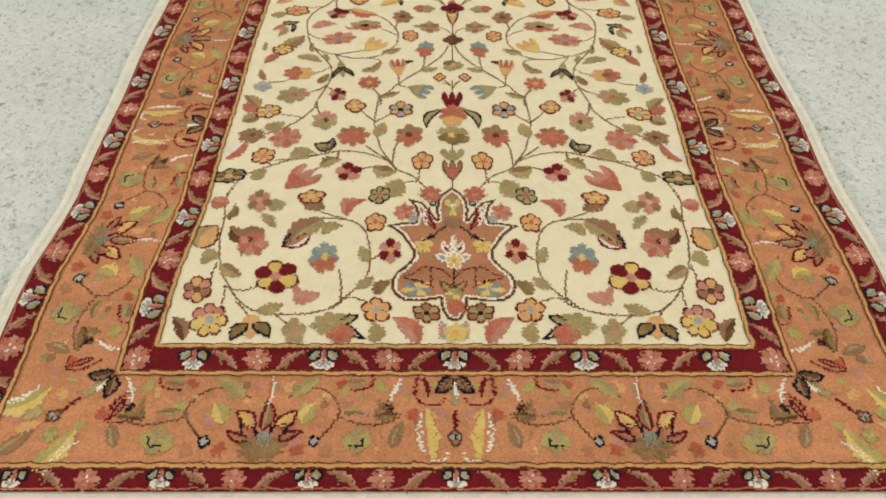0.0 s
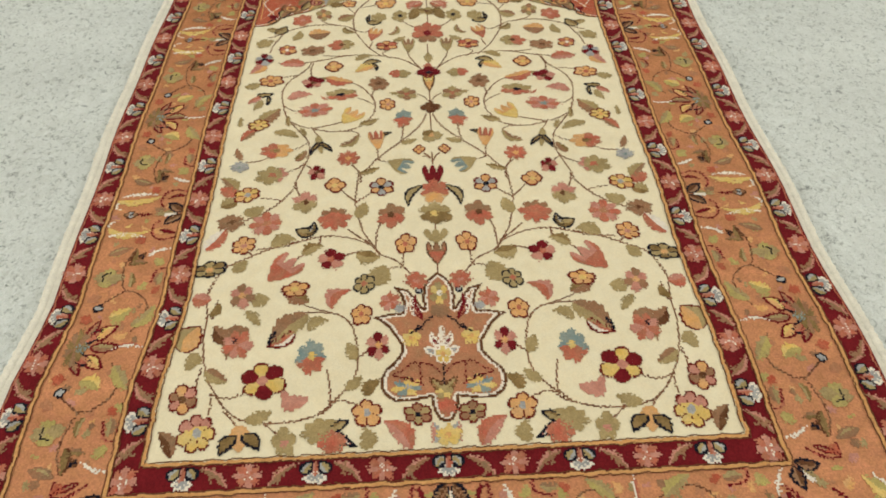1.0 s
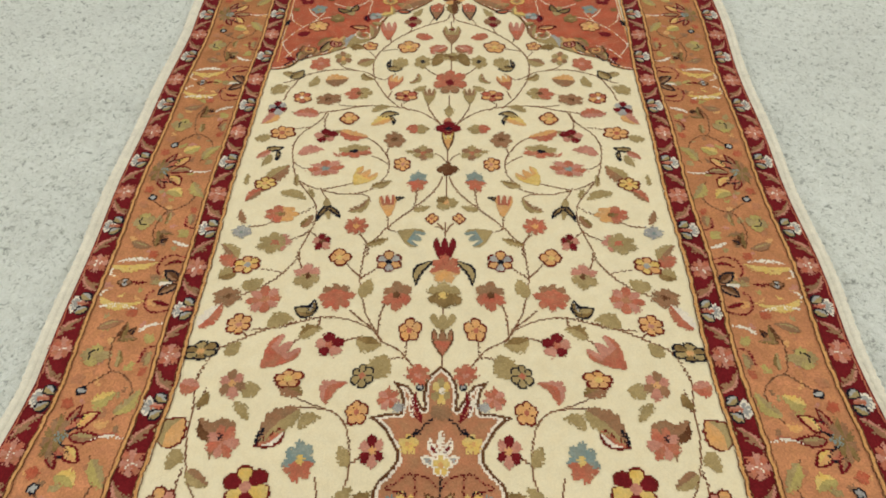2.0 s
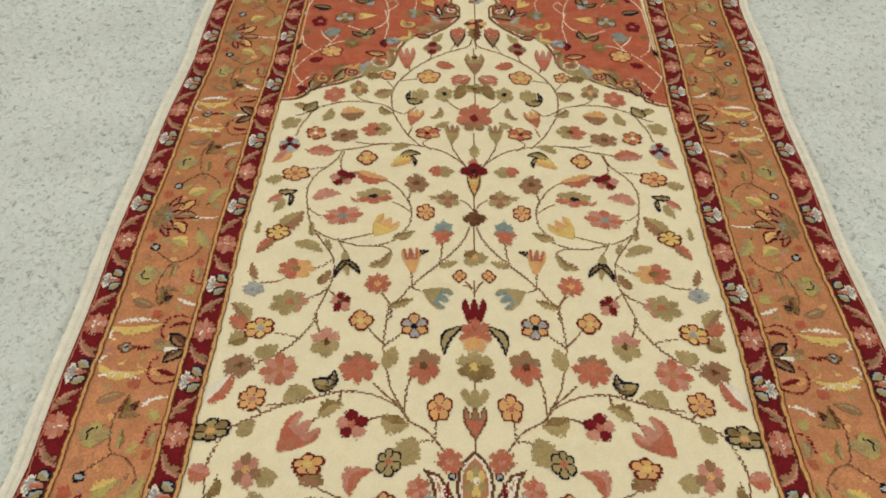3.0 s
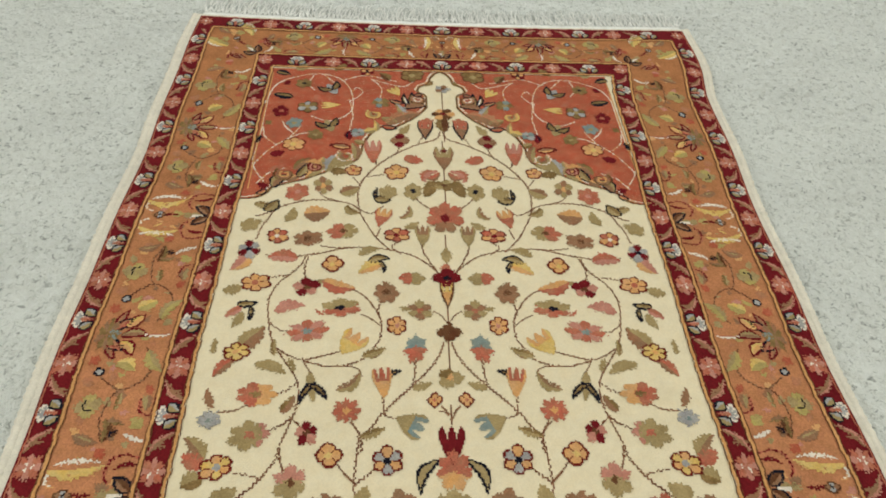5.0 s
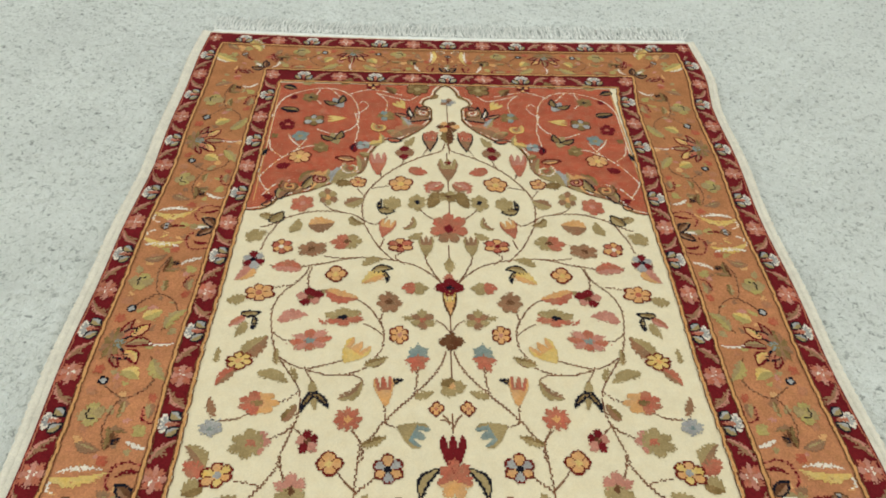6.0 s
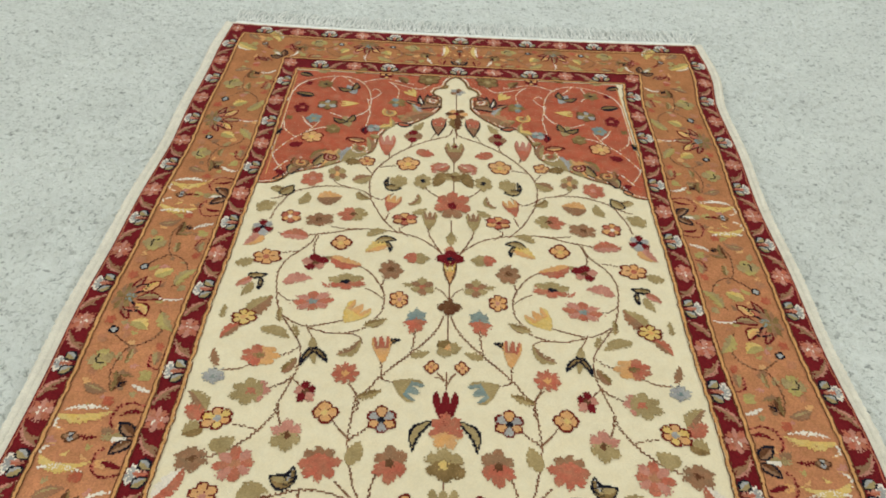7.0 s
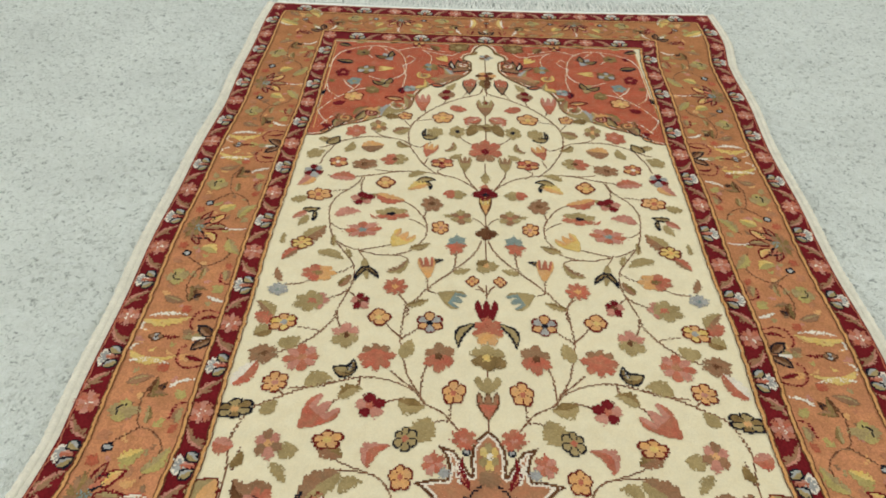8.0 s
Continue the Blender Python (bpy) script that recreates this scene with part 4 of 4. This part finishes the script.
trumpet(field, 0.000, 1.017, 0.000, 1.077, "OY", wide=.45, outline="N")
leaf(field, 0.000, 1.092, 0.000, 1.115, "P", wide=.8)
flower(field, 0.000, 1.183, 0.000, 1.270, "TP", n=7, split=.35, centre="R", wide=.8)
flower(field, -0.022, 1.317, 0.022, 1.317, "GL", n=5, centre="N", wide=.7)
leaf(field, -0.021, 1.330, -0.037, 1.282, "G", wide=.5)
leaf(field, 0.000, 1.118, 0.000, 1.154, "L", wide=.5)
flower(field, -0.052, 1.510, -0.021, 1.523, "P", n=6, wide=.7)
trumpet(field, 0.000, 1.362, 0.000, 1.434, "TL", wide=.6)
flower(field, 0.000, 1.416, 0.000, 1.429, "R", n=4)
flower(field, -0.026, 1.546, 0.026, 1.546, "ON", n=6, centre="R", wide=.8)
leaf(field, 0.000, 1.485, 0.000, 1.541, "NG", wide=.5)
flower(field, -0.018, 1.639, 0.018, 1.639, "MT", n=5, centre="N", wide=.8)
leaf(field, -0.006, 1.350, -0.043, 1.336, "PT", wide=.4, bend=.3)
# The vase's ornament
flower(field, 0.0, 0.491, 0.0, 0.535, "LY", n=6, wide=0.68, centre="W")
flower(field, 0.0, 0.466, 0.001, 0.495, "T", n=6, wide=1.14)
leaf(field, -0.028, 0.463, -0.039, 0.51, "RP", wide=0.25, outline="R")
leaf(field, -0.039, 0.472, -0.045, 0.505, "ZP", wide=0.24, outline="W")
flower(field, -0.043, 0.417, -0.044, 0.449, "Y", n=5, wide=0.84, centre="H")
stem(field, [(-0.045, 0.44), (-0.032, 0.448), (-0.022, 0.46), (-0.011, 0.47)], "K", z=0.0013)
flower(field, -0.031, 0.445, -0.032, 0.454, "K", n=4, wide=1.00)
leaf(field, 0.001, 0.41, 0.0, 0.453, "W", wide=0.24, bend=0)
leaf(field, -0.003, 0.414, -0.016, 0.442, "R", wide=0.39, outline="W")
leaf(field, -0.006, 0.404, -0.026, 0.416, "M", wide=0.62, outline="W")
flower(field, 0.001, 0.385, 0.001, 0.421, "Y", n=5, wide=0.72, centre="H", outline="W")
stem(field, [(0.001, 0.387), (0.001, 0.37), (0.0, 0.356)], "K", z=0.0013)
stem(field, [(-0.003, 0.372), (-0.013, 0.384), (-0.026, 0.39), (-0.042, 0.39), (-0.053, 0.382), (-0.069, 0.372)], "R", z=0.0013)
stem(field, [(-0.032, 0.388), (-0.031, 0.369), (-0.031, 0.355)], "R", z=0.0013)
stem(field, [(-0.069, 0.37), (-0.053, 0.367), (-0.041, 0.361), (-0.028, 0.354)], "R", z=0.0013)
flower(field, -0.049, 0.338, -0.049, 0.367, "YB", n=7, wide=1.52, centre="M")
leaf(field, -0.055, 0.367, -0.039, 0.36, "K", wide=0.5)
leaf(field, -0.001, 0.343, -0.019, 0.367, "LG", wide=0.51, outline="N")
flower(field, 0.0, 0.331, 0.0, 0.354, "LY", n=5, wide=1.13)
flower(field, 0.002, 0.307, 0.003, 0.333, "P", n=6, wide=1.04)

# Flowers and leaves of the niche's corners
flower(field, -0.185, 1.689, -0.157, 1.710, "OR", n=6, centre="K", outline="K")
flower(field, -0.362, 1.535, -0.326, 1.552, "R", n=5, centre="P")
flower(field, -0.309, 1.549, -0.272, 1.575, "GM", n=6, centre="L", outline="N")
flower(field, -0.328, 1.493, -0.297, 1.513, "B", n=5, centre="L")
flower(field, -0.329, 1.424, -0.286, 1.444, "O", n=6, centre="Y", outline="N")
trumpet(field, -0.221, 1.571, -0.261, 1.567, "Y", wide=.6)
leaf(field, -0.327, 1.595, -0.371, 1.605, "GK", wide=.5, outline="K")
bell(field, -0.237, 1.615, -0.259, 1.651, "MGK", wide=1.2)
flower(field, -0.325, 1.639, -0.291, 1.653, "G", n=6, centre="K")
flower(field, -0.093, 1.676, -0.044, 1.702, "G", n=6, centre="L", outline="N")
leaf(field, -0.119, 1.669, -0.140, 1.698, "GN", wide=.6)
leaf(field, -0.375, 1.692, -0.343, 1.679, "GK", wide=.6, outline="K")
flower(field, -0.281, 1.458, -0.249, 1.473, "G", n=6, centre="L")
leaf(field, -0.348, 1.398, -0.323, 1.412, "R", wide=.7)
leaf(field, -0.234, 1.434, -0.194, 1.427, "YK", wide=.3, outline="K")
bell(field, -0.234, 1.483, -0.249, 1.522, "LGK", wide=1.2)
leaf(field, -0.328, 1.696, -0.311, 1.725, "L", wide=.7)
flower(field, -0.151, 1.570, -0.120, 1.594, "GB", n=5, centre="L")
trumpet(field, -0.095, 1.611, -0.114, 1.639, "Y", wide=.9)
flower(field, -0.353, 1.642, -0.339, 1.653, "R", n=4)
leaf(field, -0.358, 1.316, -0.332, 1.300, "R", wide=.5)
flower(field, -0.186, 1.465, -0.168, 1.489, "MB", n=4, centre="R")
leaf(field, -0.197, 1.452, -0.191, 1.487, "RK", wide=.5, outline="R")
leaf(field, -0.342, 1.348, -0.313, 1.373, "P", wide=.4)
leaf(field, -0.165, 1.733, -0.140, 1.720, "G", wide=.5)
leaf(field, -0.221, 1.728, -0.245, 1.699, "G", wide=.5)
leaf(field, -0.385, 1.436, -0.376, 1.463, "KG", wide=.6)
leaf(field, -0.280, 1.604, -0.259, 1.582, "P", wide=.5)
flower(field, -0.372, 1.498, -0.360, 1.508, "G", n=4)


# The borders' repeats
def guard_run(parent, points, across, first, tall):
    """Pale lotus flowers and rosettes in turn along a maroon band, with slanting leaves between them."""
    au, av = across
    for i, (u, v) in enumerate(points):
        du, dv = (av, -au)
        if u > 0.004:
            continue
        if (i + first) % 2 == 0:
            h = tall * 0.37
            flower(parent, u - au * h, v - av * h, u + au * h * 0.25, v + av * h * 0.25, "M", n=7, wide=1.45, outline="W", name="lotus")
            leaf(parent, u - au * h * 0.3, v - av * h * 0.3, u + au * h * 0.9, v + av * h * 0.9, "PE", wide=0.4, bend=0.0, name="lotus_heart", z=0.0013)
            for side in (-1, 1):
                eu, ev = du * side * h, dv * side * h
                leaf(parent, u + eu * 1.1 - au * h * 0.1, v + ev * 1.1 - av * h * 0.1, u + au * h + eu * 0.3, v + av * h + ev * 0.3, "LM", wide=0.85, bend=0.0, outline="K", name="petal", z=0.0011)
        else:
            h = tall * 0.40
            flower(parent, u - au * h, v - av * h, u + au * h, v + av * h, "EP", n=8, wide=1.1, name="rosette")
            flower(parent, u - au * h * 0.4, v - av * h * 0.4, u + au * h * 0.4, v + av * h * 0.4, "WE", n=6, name="rosette_heart")
    for (u, v), (x, y) in zip(points, points[1:]):
        if max(u, x) > 0.004:
            continue
        mu, mv, eu, ev = (u + x) / 2, (v + y) / 2, (x - u) * 0.22, (y - v) * 0.22
        h = tall * 0.36 * (1 if first else -1)
        leaf(parent, mu - eu - au * h, mv - ev - av * h, mu + eu + au * h, mv + ev + av * h, "TE", wide=0.2, bend=0.12)
        leaf(parent, mu - eu * 0.2 - au * h, mv - ev * 0.2 - av * h, mu - eu * 0.3 + au * h * 0.5, mv - ev * 0.3 + av * h * 0.5, "T", wide=0.26)
        first = not first


def evenly(a, b, n):
    return [(a[0] + (b[0] - a[0]) * i / n, a[1] + (b[1] - a[1]) * i / n) for i in range(n + 1)]


iu, ou = (FIELD_U + INNER_U) / 2 + 0.001, (MAIN_U + EDGE_U) / 2 + 0.001
ib, ob_, it, ot = (V_INNER + V_FIELD) / 2, (V_EDGE + V_MAIN) / 2 - 0.001, (T_INNER + T_FIELD) / 2, (T_EDGE + T_MAIN) / 2
guard_run(inner_guard, evenly((-iu, ib), (-iu, it), 18), (1, 0), 1, 0.046)
guard_run(inner_guard, evenly((-0.335, ib), (0, ib), 4), (0, 1), 0, 0.042)
guard_run(inner_guard, evenly((-0.335, it), (0, it), 4), (0, -1), 0, 0.046)
guard_run(outer_guard, evenly((-ou, ob_ + 0.093), (-ou, ot - 0.08), 20), (1, 0), 0, 0.046)
guard_run(outer_guard, evenly((-0.505, ob_), (0, ob_), 6), (0, 1), 0, 0.034)
guard_run(outer_guard, evenly((-0.505, ot), (0, ot), 6), (0, -1), 0, 0.046)


for v in (ob_, ot):
    flower(outer_guard, -ou - 0.016, v, -ou + 0.016, v, "EP", n=8, centre="W", name="rosette")
    leaf(outer_guard, -ou, v + (0.035 if v < 1 else -0.035), -ou + 0.012, v + (0.055 if v < 1 else -0.055), "TE", wide=0.3)


def border_unit(ou, ov, au, av, bu, bv, to_corner=False):
    """From a palmette, at the border's outer edge, to the next pair of yellow leaves. a: along to it; b: across to the inner edge."""
    def at(a, b):
        return ou + au * a + bu * b, ov + av * a + bv * b

    def put(make, a0, b0, a1, b1, cols, **more):
        make(main_border, *at(a0, b0), *at(a1, b1), cols, **more)

    put(leaf, 0.12, 0.74, 0.27, 0.95, "VL", wide=0.4)
    put(leaf, 0.19, 0.44, 0.25, 0.66, "VY", wide=0.7)
    stem(main_border, [at(0.10, 0.72), at(0.18, 0.80), at(0.28, 0.82), at(0.36, 0.68), at(0.38, 0.52), at(0.30, 0.30)])
    stem(main_border, [at(0.38, 0.52), at(0.44, 0.46), at(0.58, 0.42), at(0.70, 0.50)])
    put(flower, 0.235, 0.23, 0.295, 0.27, "M", n=4, outline="K")
    put(flower, 0.16, 0.13, 0.22, 0.20, "Q", n=5)
    stem(main_border, [at(0.44, 0.97), at(0.54, 0.97), at(0.53, 0.84), at(0.44, 0.80)], "R", thick=2)
    put(leaf, 0.42, 0.88, 0.52, 0.90, "LT", wide=0.5)
    put(leaf, 0.36, 0.84, 0.41, 0.92, "Q", wide=0.7)
    put(leaf, 0.41, 0.57, 0.52, 0.55, "GL", wide=0.35)
    put(flower, 0.41, 0.22, 0.56, 0.27, "VL", n=4, wide=1.0)
    put(flower, 0.44, 0.23, 0.53, 0.26, "L", n=5)
    stem(main_border, [at(0.46, 0.20), at(0.51, 0.20), at(0.52, 0.28)], "K", z=0.0011)
    put(leaf, 0.57, 0.90, 0.63, 0.78, "V", wide=0.7)
    put(leaf, 0.65, 0.68, 0.71, 0.96, "W", wide=0.14)
    put(flower, 0.63, 0.58, 0.67, 0.64, "NK", n=4)
    put(leaf, 0.57, 0.50, 0.71, 0.53, "GN", wide=0.35)
    put(leaf, 0.59, 0.48, 0.60, 0.70, "GT", wide=0.35)
    put(leaf, 0.67, 0.18, 0.72, 0.46, "TL", wide=0.42, outline="T")
    put(leaf, 0.76, 0.47, 0.79, 0.60, "Q", wide=0.8)
    put(leaf, 0.31, 0.10, 0.36, 0.22, "S", wide=0.8)
    if to_corner:
        return
    put(leaf, 0.875, 0.05, 0.845, 0.62, "YD", wide=0.34, name="yellow_leaf")
    put(leaf, 0.83, 0.10, 0.815, 0.56, "W", wide=0.12, bend=0.08, name="yellow_leaf")
    put(leaf, 0.89, 0.26, 0.925, 0.36, "YD", wide=0.5, name="yellow_leaf")
    put(leaf, 0.86, 0.58, 0.90, 0.48, "O", wide=0.3, name="yellow_leaf")
    stem(main_border, [at(0.80, 0.98), at(0.78, 0.78), at(0.82, 0.66), at(0.90, 0.64), at(0.94, 0.70)], "R", thick=2)
    put(leaf, 0.83, 0.96, 0.86, 0.72, "T", wide=0.22, outline="R")
    stem(main_border, [at(0.87, 0.06), at(0.93, 0.05), at(0.96, 0.14)], "W", thick=2)


def palmette(u, v, bu, bv):
    """A lotus palmette at (u, v) on the outer edge, that points inwards."""
    lu, lv = -bv, bu

    def put(make, b0, a0, b1, a1, cols, **more):
        make(main_border, u + bu * b0 + lu * a0, v + bv * b0 + lv * a0, u + bu * b1 + lu * a1, v + bv * b1 + lv * a1, cols, **more)

    put(flower, 0.06, 0, 0.32, 0, "GT", n=9, wide=1.9)
    for side in (-1, 1):
        put(leaf, 0.25, 0.12 * side, 0.36, 0.38 * side, "TS", wide=0.4, outline="R", name="petal")
        put(leaf, 0.38, 0.10 * side, 0.58, 0.30 * side, "OY", wide=0.6, outline="R", name="petal")
        put(leaf, 0.22, 0.06 * side, 0.46, 0.24 * side, "PS", wide=0.5, outline="K", name="petal")
    put(flower, 0.20, 0, 0.35, 0, "B", n=5, wide=1.0)
    put(leaf, 0.36, 0, 0.70, 0, "TL", wide=0.45, outline="R")
    put(leaf, 0.62, 0, 0.97, 0, "WP", wide=0.14)


def yellow_pair(u, v, bu, bv):
    """Between two yellow leaves: a dark lily at the inner edge and a small stalk."""
    lu, lv = -bv, bu

    def put(make, b0, a0, b1, a1, cols, **more):
        make(main_border, u + bu * b0 + lu * a0, v + bv * b0 + lv * a0, u + bu * b1 + lu * a1, v + bv * b1 + lv * a1, cols, **more)

    for side in (-1, 1):
        put(leaf, 0.97, 0.02 * side, 0.76, 0.19 * side, "NT", wide=0.6, outline="K", name="lily_petal")
    put(leaf, 0.70, 0, 0.90, 0, "WL", wide=0.5)
    put(flower, 0.62, 0, 0.74, 0, "L", n=5, wide=0.9)
    put(leaf, 0.36, 0, 0.60, 0, "R", wide=0.16)
    put(flower, 0.20, 0, 0.38, 0, "TM", n=4, centre="K", outline="N", wide=0.8)


def corner(u, v, bu, bv):
    """The yellow pair set across a corner, whose inner end is (u, v)."""
    u, v = u - bu, v - bv
    yellow_pair(u, v, bu, bv)
    lu, lv = -bv, bu

    def put(make, b0, a0, b1, a1, cols, **more):
        make(main_border, u + bu * b0 + lu * a0, v + bv * b0 + lv * a0, u + bu * b1 + lu * a1, v + bv * b1 + lv * a1, cols, **more)

    for side in (-1, 1):
        put(leaf, -0.10, 0.42 * side, 0.42, 0.30 * side, "YV", wide=0.42)
        put(leaf, -0.06, 0.50 * side, 0.36, 0.41 * side, "W", wide=0.14)
        put(leaf, 0.92, 0.34 * side, 0.66, 0.44 * side, "TS", wide=0.32, outline="R")
        stem(main_border, [(u + bu * b + lu * a * side, v + bv * b + lv * a * side) for b, a in ((0.96, 0.28), (0.78, 0.30), (0.64, 0.42), (0.74, 0.54))], "R", thick=2)
        put(flower, 0.10, 0.12 * side, 0.24, 0.22 * side, "VL", n=5)
    put(leaf, -0.30, 0, 0.10, 0, "TL", wide=0.4, outline="T")
    put(leaf, -0.05, 0.12, 0.18, 0.02, "O", wide=0.5)


wide = MAIN_U - INNER_U
LOW, HIGH = V_INNER - V_MAIN, T_MAIN - T_INNER
for v in (0.441, 0.962, 1.483):
    palmette(-MAIN_U, v, wide, 0)
for v in (0.705, 1.226):
    yellow_pair(-MAIN_U, v, wide, 0)
for v, reach, last in ((0.441, -0.27, True), (0.441, 0.264, False), (0.962, -0.257, False), (0.962, 0.264, False), (1.483, -0.257, False), (1.483, 0.30, True)):
    border_unit(-MAIN_U, v, 0, reach, wide, 0, last)
for v, across in ((V_MAIN, LOW), (T_MAIN, -HIGH)):
    palmette(-0.228, v, 0, across)
    yellow_pair(0.0, v, 0, across)
    border_unit(-0.228, v, 0.228, 0, 0, across)
    border_unit(-0.228, v, -0.26, 0, 0, across, True)
corner(-INNER_U, V_INNER, 0.085, 0.085)
corner(-INNER_U, T_INNER, 0.085, -0.085)
# Faded touches of colour in the border's ground
def faded(u, v, i):
    size, turn = RNG.uniform(0.009, 0.022), RNG.uniform(0, 3.1)
    leaf(main_border, u, v, u + size * math.cos(turn), v + size * math.sin(turn), "SVELTO"[i % 6], wide=RNG.uniform(0.35, 0.8), name="faded_touch", z=0.0003)


for i in range(150):
    faded(-INNER_U - 0.016 - 0.092 * RNG.random(), 0.12 + 1.70 * (i + RNG.random()) / 150, i)
for i in range(46):
    u = -0.42 + 0.42 * (i + RNG.random()) / 46
    faded(u, V_MAIN + 0.014 + (LOW - 0.03) * RNG.random(), i)
    faded(u, T_INNER + 0.014 + (HIGH - 0.03) * RNG.random(), i + 2)


# Corded sides, web ends and fringe
def cord(u):
    """The overcast side of the rug, wound with cream yarn."""
    verts, quads, n, m = [], [], 420, 8
    for i in range(n + 1):
        v = V_EDGE - 0.012 + (T_EDGE - V_EDGE + 0.024) * i / n
        x, y = warp(u, v)
        r = 0.0062 + 0.0007 * math.sin(i * 2.1) + 0.0004 * RNG.standard_normal()
        for j in range(m):
            a = 2 * math.pi * j / m
            verts.append((x + 1.25 * r * math.cos(a), y, -0.0058 + r * 0.85 * math.sin(a)))
    for i in range(n):
        for j in range(m):
            quads.append((i * m + j, i * m + (j + 1) % m, (i + 1) * m + (j + 1) % m, (i + 1) * m + j))
    ob = sheet("corded_side", verts, quads, [WOOL["C"]], None, rug)
    for p in ob.data.polygons:
        p.use_smooth = True


cord(-EDGE_U - 0.018)
cord(EDGE_U + 0.015)
slab_grid("web_end", -EDGE_U, EDGE_U, T_EDGE - 0.002, T_EDGE + 0.028, -0.005, "F", "cream cotton web end")
slab_grid("web_end", -EDGE_U, EDGE_U, V_EDGE - 0.03, V_EDGE + 0.002, -0.005, "C", "cream cotton web end")


def tassel_mesh(seed):
    """A knotted bunch of cotton ends that lies on the carpet and bends."""
    rng = np.random.default_rng(seed)
    verts, quads = [], []
    for strand in range(4):
        start, end = rng.uniform(-0.002, 0.002), rng.uniform(-0.016, 0.016)
        length, sway = rng.uniform(0.055, 0.085), rng.uniform(-0.010, 0.010)
        k = len(verts)
        for i in range(7):
            f = i / 6
            r = (0.0021 if i == 1 else 0.0013) * (1 - 0.5 * f)
            x = start + (end - start) * f**1.4 + sway * math.sin(3.0 * f)
            z = 0.003 * math.sin(math.pi * f) + 0.0015 * (strand % 2) - 0.004 * f
            for j in range(4):
                a = math.pi * (0.25 + j / 2)
                verts.append((x + r * math.cos(a), f * length, z + r * math.sin(a)))
        for i in range(6):
            for j in range(4):
                quads.append((k + 4 * i + j, k + 4 * i + (j + 1) % 4, k + 4 * i + 4 + (j + 1) % 4, k + 4 * i + 4 + j))
    ob = sheet("fringe_tassel", verts, quads, [WOOL["F"]], None, rug)
    return ob


tassels = [tassel_mesh(s) for s in range(7)]
for i in range(112):
    u = -EDGE_U + 0.004 + (2 * EDGE_U - 0.008) * i / 111
    ob = tassels[i] if i < len(tassels) else new("fringe_tassel", tassels[(i * 5 + 3) % 7].data)
    ob.parent, ob.location = rug, (*warp(u, T_EDGE + 0.024), FLOOR + 0.006)
    ob.rotation_euler = (0, 0, RNG.normal(0, 0.12))
